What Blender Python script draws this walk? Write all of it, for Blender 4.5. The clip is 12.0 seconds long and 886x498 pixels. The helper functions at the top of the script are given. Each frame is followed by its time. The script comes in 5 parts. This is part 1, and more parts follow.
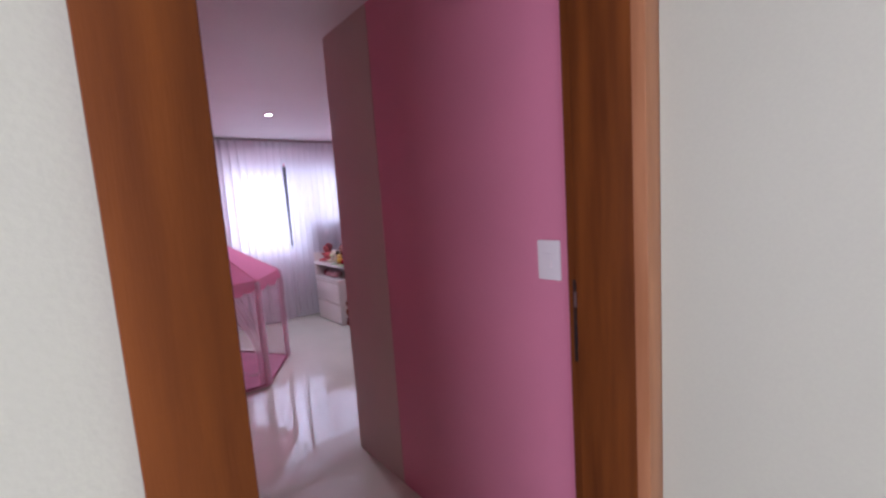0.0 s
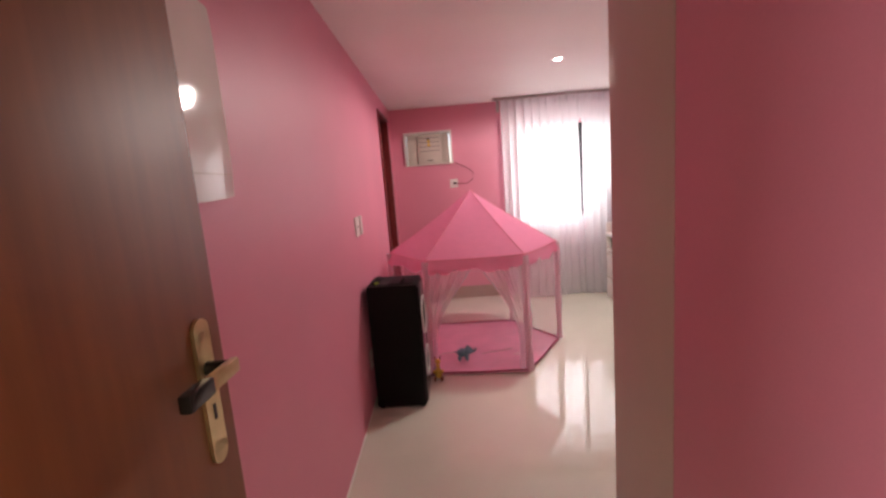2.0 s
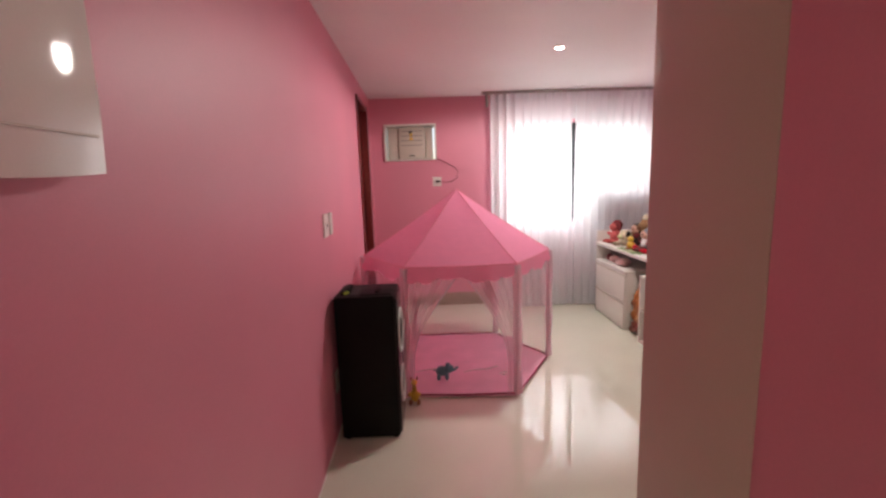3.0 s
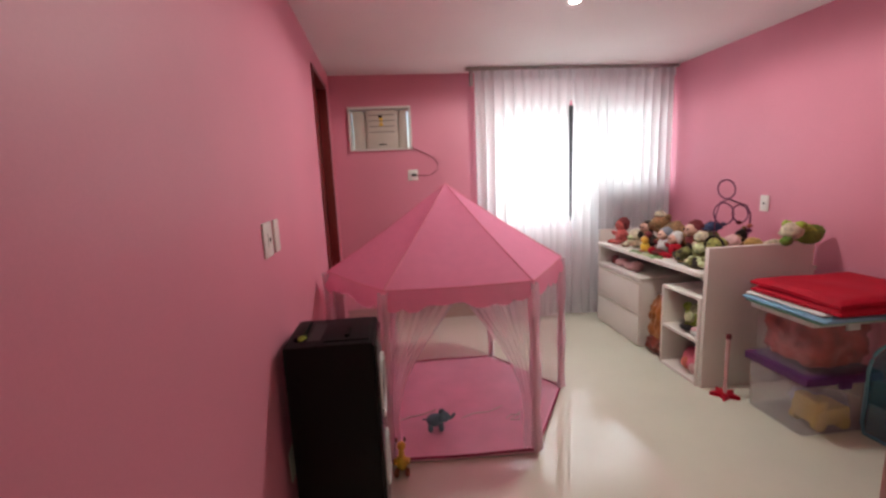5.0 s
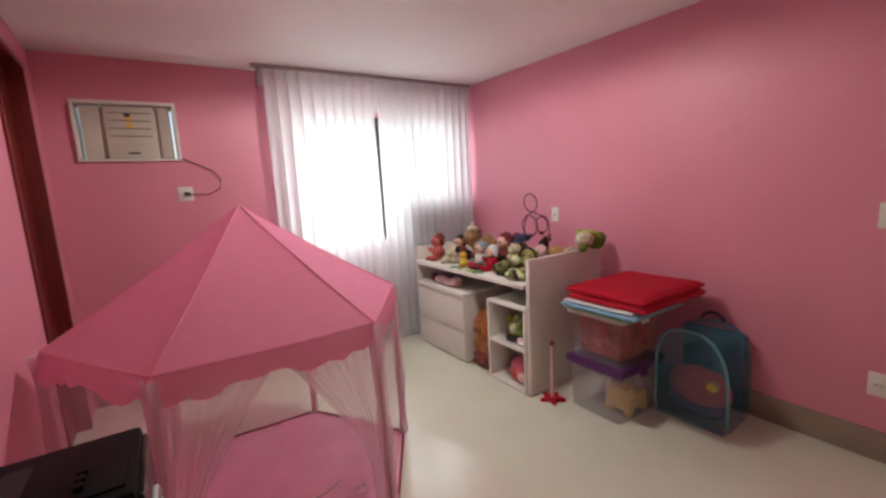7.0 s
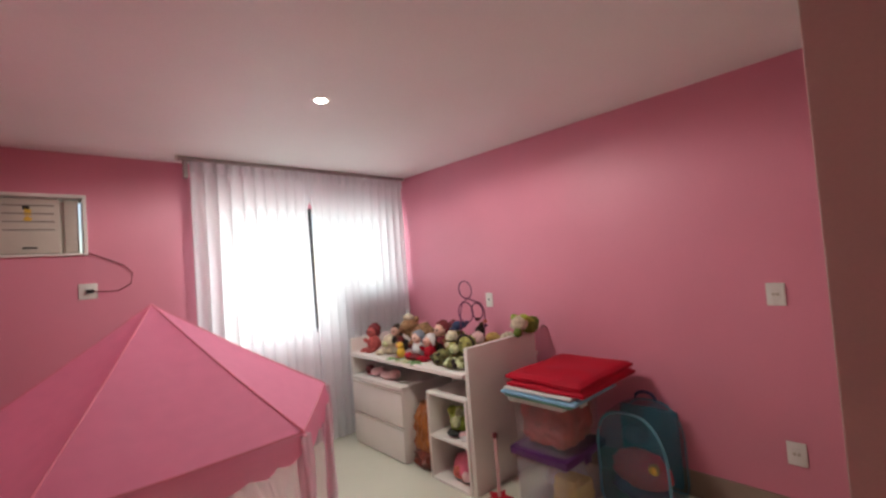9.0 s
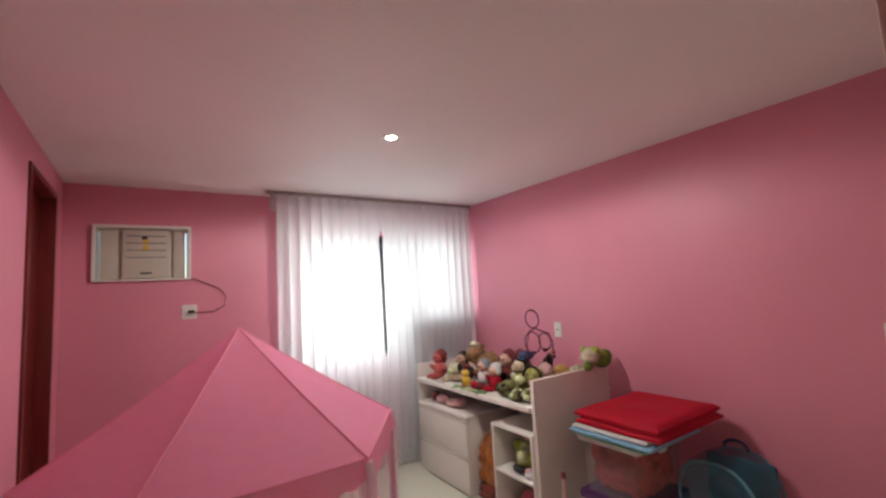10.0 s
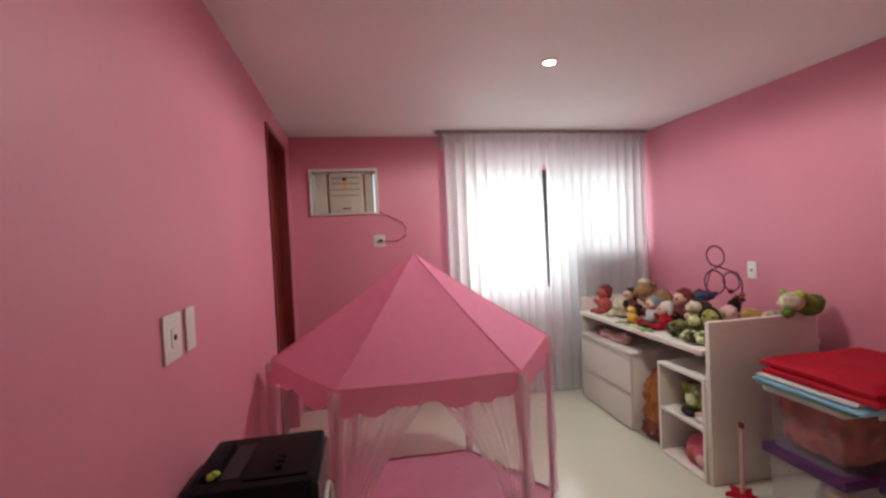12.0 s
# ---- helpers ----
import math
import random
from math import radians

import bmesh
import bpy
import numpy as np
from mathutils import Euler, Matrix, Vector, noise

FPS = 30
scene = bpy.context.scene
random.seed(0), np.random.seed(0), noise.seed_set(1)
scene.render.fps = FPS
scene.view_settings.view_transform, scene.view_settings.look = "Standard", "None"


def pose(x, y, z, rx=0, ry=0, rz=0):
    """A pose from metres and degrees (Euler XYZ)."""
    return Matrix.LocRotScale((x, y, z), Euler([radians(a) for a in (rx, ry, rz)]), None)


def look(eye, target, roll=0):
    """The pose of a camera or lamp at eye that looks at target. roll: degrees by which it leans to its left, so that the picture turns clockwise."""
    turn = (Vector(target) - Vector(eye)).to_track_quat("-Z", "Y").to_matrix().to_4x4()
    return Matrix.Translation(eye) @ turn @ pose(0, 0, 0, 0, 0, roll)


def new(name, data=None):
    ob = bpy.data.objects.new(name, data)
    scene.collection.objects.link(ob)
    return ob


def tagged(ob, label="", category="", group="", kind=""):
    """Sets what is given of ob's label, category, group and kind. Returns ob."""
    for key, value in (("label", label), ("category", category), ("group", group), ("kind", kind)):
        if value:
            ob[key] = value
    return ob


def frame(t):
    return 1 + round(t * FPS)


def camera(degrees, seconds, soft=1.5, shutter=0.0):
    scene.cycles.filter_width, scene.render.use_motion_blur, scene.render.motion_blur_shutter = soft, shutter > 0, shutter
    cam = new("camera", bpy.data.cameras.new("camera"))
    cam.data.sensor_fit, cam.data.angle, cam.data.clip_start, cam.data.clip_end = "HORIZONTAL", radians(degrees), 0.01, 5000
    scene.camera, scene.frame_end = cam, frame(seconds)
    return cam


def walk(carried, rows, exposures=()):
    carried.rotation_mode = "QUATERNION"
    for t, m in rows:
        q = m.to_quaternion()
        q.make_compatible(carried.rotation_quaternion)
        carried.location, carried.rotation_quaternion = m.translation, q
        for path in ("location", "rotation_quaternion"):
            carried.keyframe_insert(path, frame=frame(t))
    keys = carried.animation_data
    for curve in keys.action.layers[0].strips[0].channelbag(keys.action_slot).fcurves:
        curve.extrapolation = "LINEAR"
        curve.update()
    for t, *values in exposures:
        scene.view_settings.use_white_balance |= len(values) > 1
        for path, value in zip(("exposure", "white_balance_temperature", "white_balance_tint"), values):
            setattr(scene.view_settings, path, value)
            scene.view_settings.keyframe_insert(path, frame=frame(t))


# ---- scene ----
cam = camera(92.8, 12.0, soft=2.6)
PATH = [
    (0, (0.389, 0.233, 1.469), (1.629, 1.786, 1.24), -3.9),
    (0.5, (0.578, 0.377, 1.454), (1.527, 2.114, 1.167), -3.7),
    (1, (0.693, 0.588, 1.473), (1.45, 2.418, 1.191), -3.4),
    (1.5, (0.781, 0.71, 1.467), (1.115, 2.662, 1.191), -4.2),
    (2, (0.856, 0.836, 1.46), (0.776, 2.811, 1.16), -4.5),
    (2.5, (0.839, 1.019, 1.447), (0.796, 2.993, 1.127), -2.2),
    (3, (0.801, 1.226, 1.439), (0.835, 3.202, 1.134), -1.9),
    (5, (0.686, 1.963, 1.432), (0.882, 3.925, 1.098), -2.5),
    (5.5, (0.725, 2.13, 1.444), (0.88, 4.109, 1.2), -2.7),
    (6, (0.74, 2.245, 1.438), (0.991, 4.212, 1.181), -3.2),
    (6.5, (0.686, 2.367, 1.44), (1.346, 4.232, 1.147), -3.2),
    (7, (0.683, 2.434, 1.44), (1.764, 4.089, 1.135), -3.1),
    (7.5, (0.691, 2.447, 1.437), (2.031, 3.908, 1.171), -3.1),
    (9.5, (0.687, 2.433, 1.494), (1.976, 3.952, 1.668), -3.2),
    (10, (0.698, 2.403, 1.508), (1.792, 4.065, 1.708), -3.4),
    (10.5, (0.704, 2.391, 1.5), (1.558, 4.19, 1.692), -3.7),
    (11, (0.704, 2.344, 1.501), (1.323, 4.233, 1.647), -3.2),
    (11.5, (0.716, 2.328, 1.489), (1.169, 4.275, 1.557), -2.8),
    (12, (0.739, 2.306, 1.472), (1.087, 4.275, 1.417), -2.7),
]
EXPOSURES = [
    (0.0, -0.12, 5400, 38), (0.5, 0.15, 5400, 42), (1.0, 0.42, 5750, 39), (1.4, 0.42, 6500, 28), (2.0, 0.54, 6850, 23), (3.0, 0.48, 6700, 16),
    (5.0, 0.26, 6500, 12), (6.5, 0.17, 6500, 10), (7.5, 0.18, 6500, 10), (9.5, 0.14, 6450, 8), (10.5, 0.07, 6450, 8), (12.0, 0.07, 6450, 8),
]
walk(cam, [(t, look(eye, target, roll)) for t, eye, target, roll in PATH], EXPOSURES)

# ---- daylight ----
world = bpy.data.worlds.new("sky")
scene.world = world
world.use_nodes = True
wn = world.node_tree
sky = wn.nodes.new("ShaderNodeTexSky")
sky.sky_type, sky.sun_disc = "NISHITA", False
sky.sun_elevation, sky.sun_rotation = radians(48), radians(20)
wn.nodes["Background"].inputs["Strength"].default_value = 0.12
wn.links.new(sky.outputs["Color"], wn.nodes["Background"].inputs["Color"])

sun_data = bpy.data.lights.new("sun", "SUN")
sun_data.energy, sun_data.angle, sun_data.color = 2.0, radians(0.5), (1.0, 0.95, 0.88)
sun = new("sun", sun_data)
sun.matrix_world = look((0, 0, 20), (-6, 3, 0))


def area_lamp(name, m, width, height, watts, colour):
    data = bpy.data.lights.new(name, "AREA")
    data.shape, data.size, data.size_y, data.energy, data.color = "RECTANGLE", width, height, watts, colour
    ob = new(name, data)
    ob.matrix_world = m
    return ob


# the sky's light in the bedroom window, and an added lamp behind the walker
area_lamp("window_daylight", look((2.03, 6.27, 1.42), (2.03, 5.0, 1.34)), 0.68, 0.96, 18, (0.96, 0.99, 1.0))
area_lamp("window_daylight", look((2.90, 6.27, 1.50), (2.90, 5.0, 1.42)), 0.84, 1.10, 11, (0.93, 0.99, 1.0))
# no source is seen in the hall; this one is added to brighten its walls
area_lamp("added_hall_light", look((-1.45, -0.80, 1.5), (1.3, 0.3, 1.38)), 1.1, 1.25, 58, (1.0, 0.97, 0.92))


def spot_lamp(name, x, y, z, watts):
    data = bpy.data.lights.new(name, "SPOT")
    data.energy, data.spot_size, data.spot_blend, data.shadow_soft_size, data.color = watts, radians(178), 0.22, 0.11, (1.0, 0.97, 0.91)
    ob = new(name, data)
    ob.matrix_world = look((x, y, z), (x, y + 0.001, 0))


CEILING = 2.4
DOWNLIGHTS = [(1.76, 4.485)]
for lx_, ly_ in DOWNLIGHTS:
    spot_lamp("downlight_beam", lx_, ly_, CEILING - 0.04, 69)


# ---- materials ----
def material(name, colour, rough=0.5, metal=0.0, vary=0.06, scale=6.0, grain=0.0, grain_scale=300.0, coat=0.0, rough_vary=0.06, stretch=(1, 1, 1),
             second=None, ior=1.45, sheen=0.0, fleck=0.1):
    """A surface with colour that drifts at two scales, roughness that drifts, and fine relief."""
    m = bpy.data.materials.new(name)
    m.use_nodes = True
    t = m.node_tree
    b = t.nodes["Principled BSDF"]
    b.inputs["Metallic"].default_value, b.inputs["IOR"].default_value = metal, ior
    b.inputs["Coat Weight"].default_value, b.inputs["Coat Roughness"].default_value = coat, 0.05
    b.inputs["Sheen Weight"].default_value = sheen
    where = t.nodes.new("ShaderNodeTexCoord")
    place = t.nodes.new("ShaderNodeMapping")
    place.inputs["Scale"].default_value = stretch
    t.links.new(where.outputs["Object"], place.inputs["Vector"])
    big, fine = t.nodes.new("ShaderNodeTexNoise"), t.nodes.new("ShaderNodeTexNoise")
    big.inputs["Scale"].default_value, big.inputs["Detail"].default_value = scale, 5
    fine.inputs["Scale"].default_value, fine.inputs["Detail"].default_value = grain_scale, 3
    for n in (big, fine):
        t.links.new(place.outputs["Vector"], n.inputs["Vector"])
    ramp = t.nodes.new("ShaderNodeValToRGB")
    other = second or [c * (1 - 2.2 * vary) for c in colour]
    light = colour if second else [min(1, c * (1 + vary)) for c in colour]
    ramp.color_ramp.elements[0].color, ramp.color_ramp.elements[1].color = (*other, 1), (*light, 1)
    ramp.color_ramp.elements[0].position, ramp.color_ramp.elements[1].position = 0.3, 0.7
    t.links.new(big.outputs["Fac"], ramp.inputs["Fac"])
    mix = t.nodes.new("ShaderNodeMix")
    mix.data_type, mix.blend_type = "RGBA", "MULTIPLY"
    mix.inputs["Factor"].default_value = fleck
    t.links.new(ramp.outputs["Color"], mix.inputs["A"])
    t.links.new(fine.outputs["Color"], mix.inputs["B"])
    grey = t.nodes.new("ShaderNodeRGBToBW")
    t.links.new(fine.outputs["Color"], grey.inputs["Color"])
    t.links.new(grey.outputs["Val"], mix.inputs["B"])
    t.links.new(mix.outputs["Result"], b.inputs["Base Color"])
    span = t.nodes.new("ShaderNodeMapRange")
    span.inputs["To Min"].default_value, span.inputs["To Max"].default_value = max(0.01, rough - rough_vary), min(1, rough + rough_vary)
    t.links.new(big.outputs["Fac"], span.inputs["Value"])
    t.links.new(span.outputs["Result"], b.inputs["Roughness"])
    if grain:
        bump = t.nodes.new("ShaderNodeBump")
        bump.inputs["Strength"].default_value, bump.inputs["Distance"].default_value = grain, 0.004
        t.links.new(fine.outputs["Fac"], bump.inputs["Height"])
        t.links.new(bump.outputs["Normal"], b.inputs["Normal"])
    return m


def sheer(name, colour, clear, through_=0.5):
    """Thin cloth: part open mesh, part cloth that lets light through."""
    m = bpy.data.materials.new(name)
    m.use_nodes = True
    t = m.node_tree
    t.nodes.remove(t.nodes["Principled BSDF"])
    out = t.nodes["Material Output"]
    dif, tra, opn = (t.nodes.new("ShaderNodeBsdf" + k) for k in ("Diffuse", "Translucent", "Transparent"))
    noise_ = t.nodes.new("ShaderNodeTexNoise")
    noise_.inputs["Scale"].default_value, noise_.inputs["Detail"].default_value = 14, 6
    ramp = t.nodes.new("ShaderNodeValToRGB")
    ramp.color_ramp.elements[0].color, ramp.color_ramp.elements[1].color = (*[c * 0.9 for c in colour], 1), (*colour, 1)
    t.links.new(noise_.outputs["Fac"], ramp.inputs["Fac"])
    for n in (dif, tra):
        t.links.new(ramp.outputs["Color"], n.inputs["Color"])
    a, b = t.nodes.new("ShaderNodeMixShader"), t.nodes.new("ShaderNodeMixShader")
    a.inputs[0].default_value, b.inputs[0].default_value = through_, clear
    t.links.new(dif.outputs[0], a.inputs[1])
    t.links.new(tra.outputs[0], a.inputs[2])
    t.links.new(a.outputs[0], b.inputs[1])
    t.links.new(opn.outputs[0], b.inputs[2])
    t.links.new(b.outputs[0], out.inputs["Surface"])
    return m


def clear_plastic(name, colour, clear, rough=0.15):
    """Thin translucent plastic: glossy, partly see-through."""
    m = bpy.data.materials.new(name)
    m.use_nodes = True
    t = m.node_tree
    b = t.nodes["Principled BSDF"]
    b.inputs["Base Color"].default_value = (*colour, 1)
    b.inputs["Roughness"].default_value = rough
    b.inputs["Alpha"].default_value = 1 - clear
    noise_ = t.nodes.new("ShaderNodeTexNoise")
    noise_.inputs["Scale"].default_value = 9
    span = t.nodes.new("ShaderNodeMapRange")
    span.inputs["To Min"].default_value, span.inputs["To Max"].default_value = 1 - clear - 0.02, 1 - clear + 0.02
    t.links.new(noise_.outputs["Fac"], span.inputs["Value"])
    t.links.new(span.outputs["Result"], b.inputs["Alpha"])
    return m


def glowing(name, colour, strength):
    m = bpy.data.materials.new(name)
    m.use_nodes = True
    b = m.node_tree.nodes["Principled BSDF"]
    b.inputs["Base Color"].default_value = (*colour, 1)
    b.inputs["Emission Color"].default_value, b.inputs["Emission Strength"].default_value = (*colour, 1), strength
    return m


PINK = material("pink_wall_paint", (0.74, 0.270, 0.358), 0.47, vary=0.03, scale=1.3, grain=0.045, grain_scale=160, rough_vary=0.05)
CREAM = material("cream_wall_paint", (0.62, 0.50, 0.42), 0.5, vary=0.03, scale=1.5, grain=0.12, grain_scale=160)
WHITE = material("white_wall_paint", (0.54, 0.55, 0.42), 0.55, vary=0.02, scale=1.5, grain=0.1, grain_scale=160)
CEIL = material("white_ceiling_paint", (0.88, 0.87, 0.84), 0.6, vary=0.02, scale=1.2, grain=0.08, grain_scale=120)
FLOOR = material("polished_porcelain", (0.70, 0.71, 0.58), 0.016, vary=0.025, scale=2.2, rough_vary=0.008, grain_scale=40, ior=1.85, coat=0.25, fleck=0.02)
SKIRT = material("taupe_skirting", (0.33, 0.26, 0.20), 0.35, vary=0.04, grain=0.04)
WOOD = material("varnished_reddish_wood", (0.22, 0.070, 0.020), 0.44, rough_vary=0.012, scale=3.0, second=(0.16, 0.048, 0.014), stretch=(9, 9, 0.7), grain=0.008, grain_scale=60)
JAMB_WOOD = material("satin_reddish_wood", (0.19, 0.055, 0.007), 0.6, ior=1.25, scale=3.0, second=(0.10, 0.026, 0.004), stretch=(9, 9, 0.7), grain=0.08, grain_scale=60)
WOOD_EDGE = material("lighter_wood_edge", (0.46, 0.21, 0.09), 0.35, scale=4.0, second=(0.36, 0.15, 0.06), stretch=(9, 9, 0.7), grain=0.05, grain_scale=60)
DARK_WOOD = material("dark_red_wood", (0.20, 0.026, 0.022), 0.3, scale=3.0, second=(0.12, 0.014, 0.013), stretch=(9, 9, 0.7), grain=0.05, grain_scale=60)
LAMINATE = material("white_laminate", (0.80, 0.76, 0.70), 0.32, vary=0.02, scale=3, grain=0.02, grain_scale=90)
PLATE = material("white_switch_plastic", (0.82, 0.80, 0.74), 0.3, vary=0.015, scale=9)
AC_WHITE = material("aged_white_plastic", (0.60, 0.55, 0.46), 0.4, vary=0.04, scale=5, grain=0.03)
AC_DARK = material("ac_shadow_gap", (0.25, 0.23, 0.2), 0.6, vary=0.05)
HEATER = material("glossy_white_enamel", (0.80, 0.77, 0.72), 0.07, vary=0.015, scale=4, rough_vary=0.01, ior=1.35)
BLACK = material("black_plastic", (0.005, 0.005, 0.005), 0.55, ior=1.25, vary=0.1, grain=0.15, grain_scale=400)
BLACK_GLOSS = material("black_gloss_plastic", (0.02, 0.02, 0.02), 0.18, vary=0.1)
BRASS = material("satin_brass", (0.62, 0.48, 0.26), 0.32, metal=0.85, vary=0.06, scale=30)
STEEL = material("dull_steel", (0.42, 0.40, 0.37), 0.35, metal=0.9, vary=0.06, scale=30)
BRONZE = material("dark_bronze", (0.10, 0.08, 0.065), 0.4, metal=0.8, vary=0.08, scale=30)
DARK = material("dark_slot", (0.02, 0.018, 0.018), 0.6, vary=0.1)
ALU = material("dark_aluminium", (0.05, 0.05, 0.055), 0.35, metal=0.4, vary=0.06)
TENT = material("pink_tent_fabric", (0.80, 0.25, 0.34), 0.75, vary=0.04, scale=5, grain=0.1, grain_scale=500, sheen=0.15)
TENT_CLOTH = sheer("pink_tent_cloth", (0.93, 0.37, 0.54), 0.02, 0.52)
TENT_TRIM = material("crimson_tent_binding", (0.36, 0.045, 0.11), 0.7, vary=0.06, scale=20, grain=0.1)
TENT_MAT = material("pink_play_mat", (0.93, 0.54, 0.68), 0.6, vary=0.04, scale=6, grain=0.1, grain_scale=300)
VOILE = sheer("white_voile", (0.85, 0.86, 0.87), 0.13, 0.46)
TENT_NET = sheer("pink_tent_netting", (0.96, 0.74, 0.81), 0.80, 0.5)
TENT_NET_GATHERED = sheer("gathered_tent_netting", (0.97, 0.80, 0.86), 0.58, 0.6)
VALANCE = sheer("pink_valance_cloth", (0.95, 0.40, 0.56), 0.16, 0.5)
SLEEVE = sheer("pink_pole_sleeve", (0.97, 0.76, 0.83), 0.40, 0.68)
GLASS = clear_plastic("window_glass", (0.9, 0.95, 0.95), 0.92, 0.02)
CLEAR = clear_plastic("clear_box_plastic", (0.70, 0.68, 0.68), 0.93, 0.08)
FROSTED = clear_plastic("frosted_box_plastic", (0.72, 0.70, 0.72), 0.82, 0.25)
BLUE_CLEAR = clear_plastic("blue_clear_vinyl", (0.08, 0.34, 0.46), 0.76, 0.12)
BULB = glowing("lit_led", (1.0, 0.97, 0.9), 45)


def plain(name, colour, rough=0.6, vary=0.06, scale=14, grain=0.1, grain_scale=200):
    return material(name, colour, rough, vary=vary, scale=scale, grain=grain, grain_scale=grain_scale)


BAG_PIPING = plain("pale_blue_piping", (0.16, 0.36, 0.44), 0.4)
BAG_LINING = plain("dark_teal_lining", (0.05, 0.16, 0.22), 0.6)
RED = material("red_foam_mat", (0.44, 0.005, 0.022), 0.6, vary=0.06, scale=9, grain=0.1, grain_scale=200, ior=1.3)
PURPLE = plain("purple_lid", (0.085, 0.02, 0.11), 0.35, grain=0.02)
LIGHT_BLUE = plain("light_blue_foam", (0.25, 0.50, 0.68), 0.55)
GREEN = plain("mint_green_foam", (0.20, 0.48, 0.33), 0.55)
PALE = plain("pale_grey_foam", (0.66, 0.66, 0.64), 0.6)
YELLOW = plain("yellow_plastic", (0.80, 0.52, 0.06), 0.4)
LIME = plain("lime_green_plush", (0.40, 0.54, 0.08), 0.85, vary=0.2, scale=28, grain=0.9)
OLIVE = plain("olive_plush", (0.20, 0.20, 0.07), 0.85, vary=0.2, scale=28, grain=0.9)
PALE_GREEN = plain("pale_green_plush", (0.62, 0.68, 0.38), 0.85, vary=0.2, scale=28, grain=0.9)
BROWN = plain("brown_plush", (0.26, 0.11, 0.05), 0.9, vary=0.2, scale=28, grain=0.9)
TAN = plain("tan_plush", (0.52, 0.33, 0.18), 0.9, vary=0.2, scale=28, grain=0.9)
CREAM_PLUSH = plain("cream_plush", (0.74, 0.66, 0.48), 0.9, vary=0.2, scale=28, grain=0.9)
SKIN = plain("doll_face_cloth", (0.72, 0.44, 0.34), 0.7)
MAROON = plain("maroon_plush", (0.20, 0.03, 0.035), 0.85, vary=0.2, scale=28, grain=0.9)
CORAL = plain("coral_plush", (0.66, 0.17, 0.12), 0.85, vary=0.2, scale=28, grain=0.9)
DARK_PLUSH = plain("near_black_plush", (0.035, 0.022, 0.018), 0.9, vary=0.2, scale=28, grain=0.9)
TAN_BROWN = plain("tan_brown_plush", (0.34, 0.19, 0.09), 0.9, vary=0.25, scale=40, grain=1.0)
CORAL_ROSE = plain("coral_rose_plush", (0.60, 0.13, 0.12), 0.85, vary=0.2, scale=28, grain=0.9)
GREY_BLUE = plain("grey_blue_cloth", (0.24, 0.28, 0.33), 0.8)
OLIVE_YELLOW = plain("olive_yellow_plush", (0.44, 0.42, 0.12), 0.85, vary=0.3, scale=60, grain=0.9)
GOLD = plain("golden_plush", (0.62, 0.38, 0.12), 0.85, vary=0.2, scale=28, grain=0.9)
FROG_GREEN = plain("grass_green_plush", (0.16, 0.27, 0.04), 0.85, vary=0.2, scale=28, grain=0.9)
NAVY = plain("navy_cloth", (0.03, 0.05, 0.12), 0.8)
TEAL = plain("blue_grey_plush", (0.15, 0.33, 0.38), 0.7)
ROSE = plain("rose_plastic", (0.74, 0.16, 0.25), 0.4)
BLUSH = plain("blush_cloth", (0.72, 0.45, 0.44), 0.8)
LEAF = plain("green_card", (0.16, 0.30, 0.10), 0.5)
AMBER = material("amber_woven_bag", (0.44, 0.15, 0.03), 0.35, scale=9, second=(0.16, 0.05, 0.015), grain=0.4, grain_scale=40)
RUST = material("rust_red_bag", (0.30, 0.06, 0.03), 0.4, scale=12, second=(0.10, 0.02, 0.012), grain=0.4, grain_scale=40)
WIRE = plain("plum_coated_wire", (0.16, 0.03, 0.09), 0.35, grain=0.0)
POLE = plain("pale_pink_pole", (0.80, 0.44, 0.52), 0.4, grain=0.0)
PINK_STUFF = material("pink_toys_heap", (0.50, 0.075, 0.06), 0.6, scale=14, second=(0.18, 0.016, 0.018), grain=0.3, grain_scale=60)


# ---- mesh helpers ----
def box(bm, x0, x1, y0, y1, z0, z1, bevel=0.0, mi=0, m=None):
    made = bmesh.ops.create_cube(bm, size=1, matrix=Matrix.LocRotScale(((x0 + x1) / 2, (y0 + y1) / 2, (z0 + z1) / 2), None, (x1 - x0, y1 - y0, z1 - z0)))
    faces = {f for v in made["verts"] for f in v.link_faces}
    if bevel:
        edges = list({e for v in made["verts"] for e in v.link_edges})
        got = bmesh.ops.bevel(bm, geom=edges, offset=bevel, segments=2, profile=0.6, affect="EDGES")
        faces = {f for f in faces if f.is_valid} | set(got["faces"])
    for f in faces:
        f.material_index = mi
    if m is not None:
        bmesh.ops.transform(bm, matrix=m, verts=list({v for f in faces for v in f.verts}))
    return faces


def boxed(*args, bevel=0.0):
    bm = bmesh.new()
    box(bm, *args, bevel=bevel)
    return bm


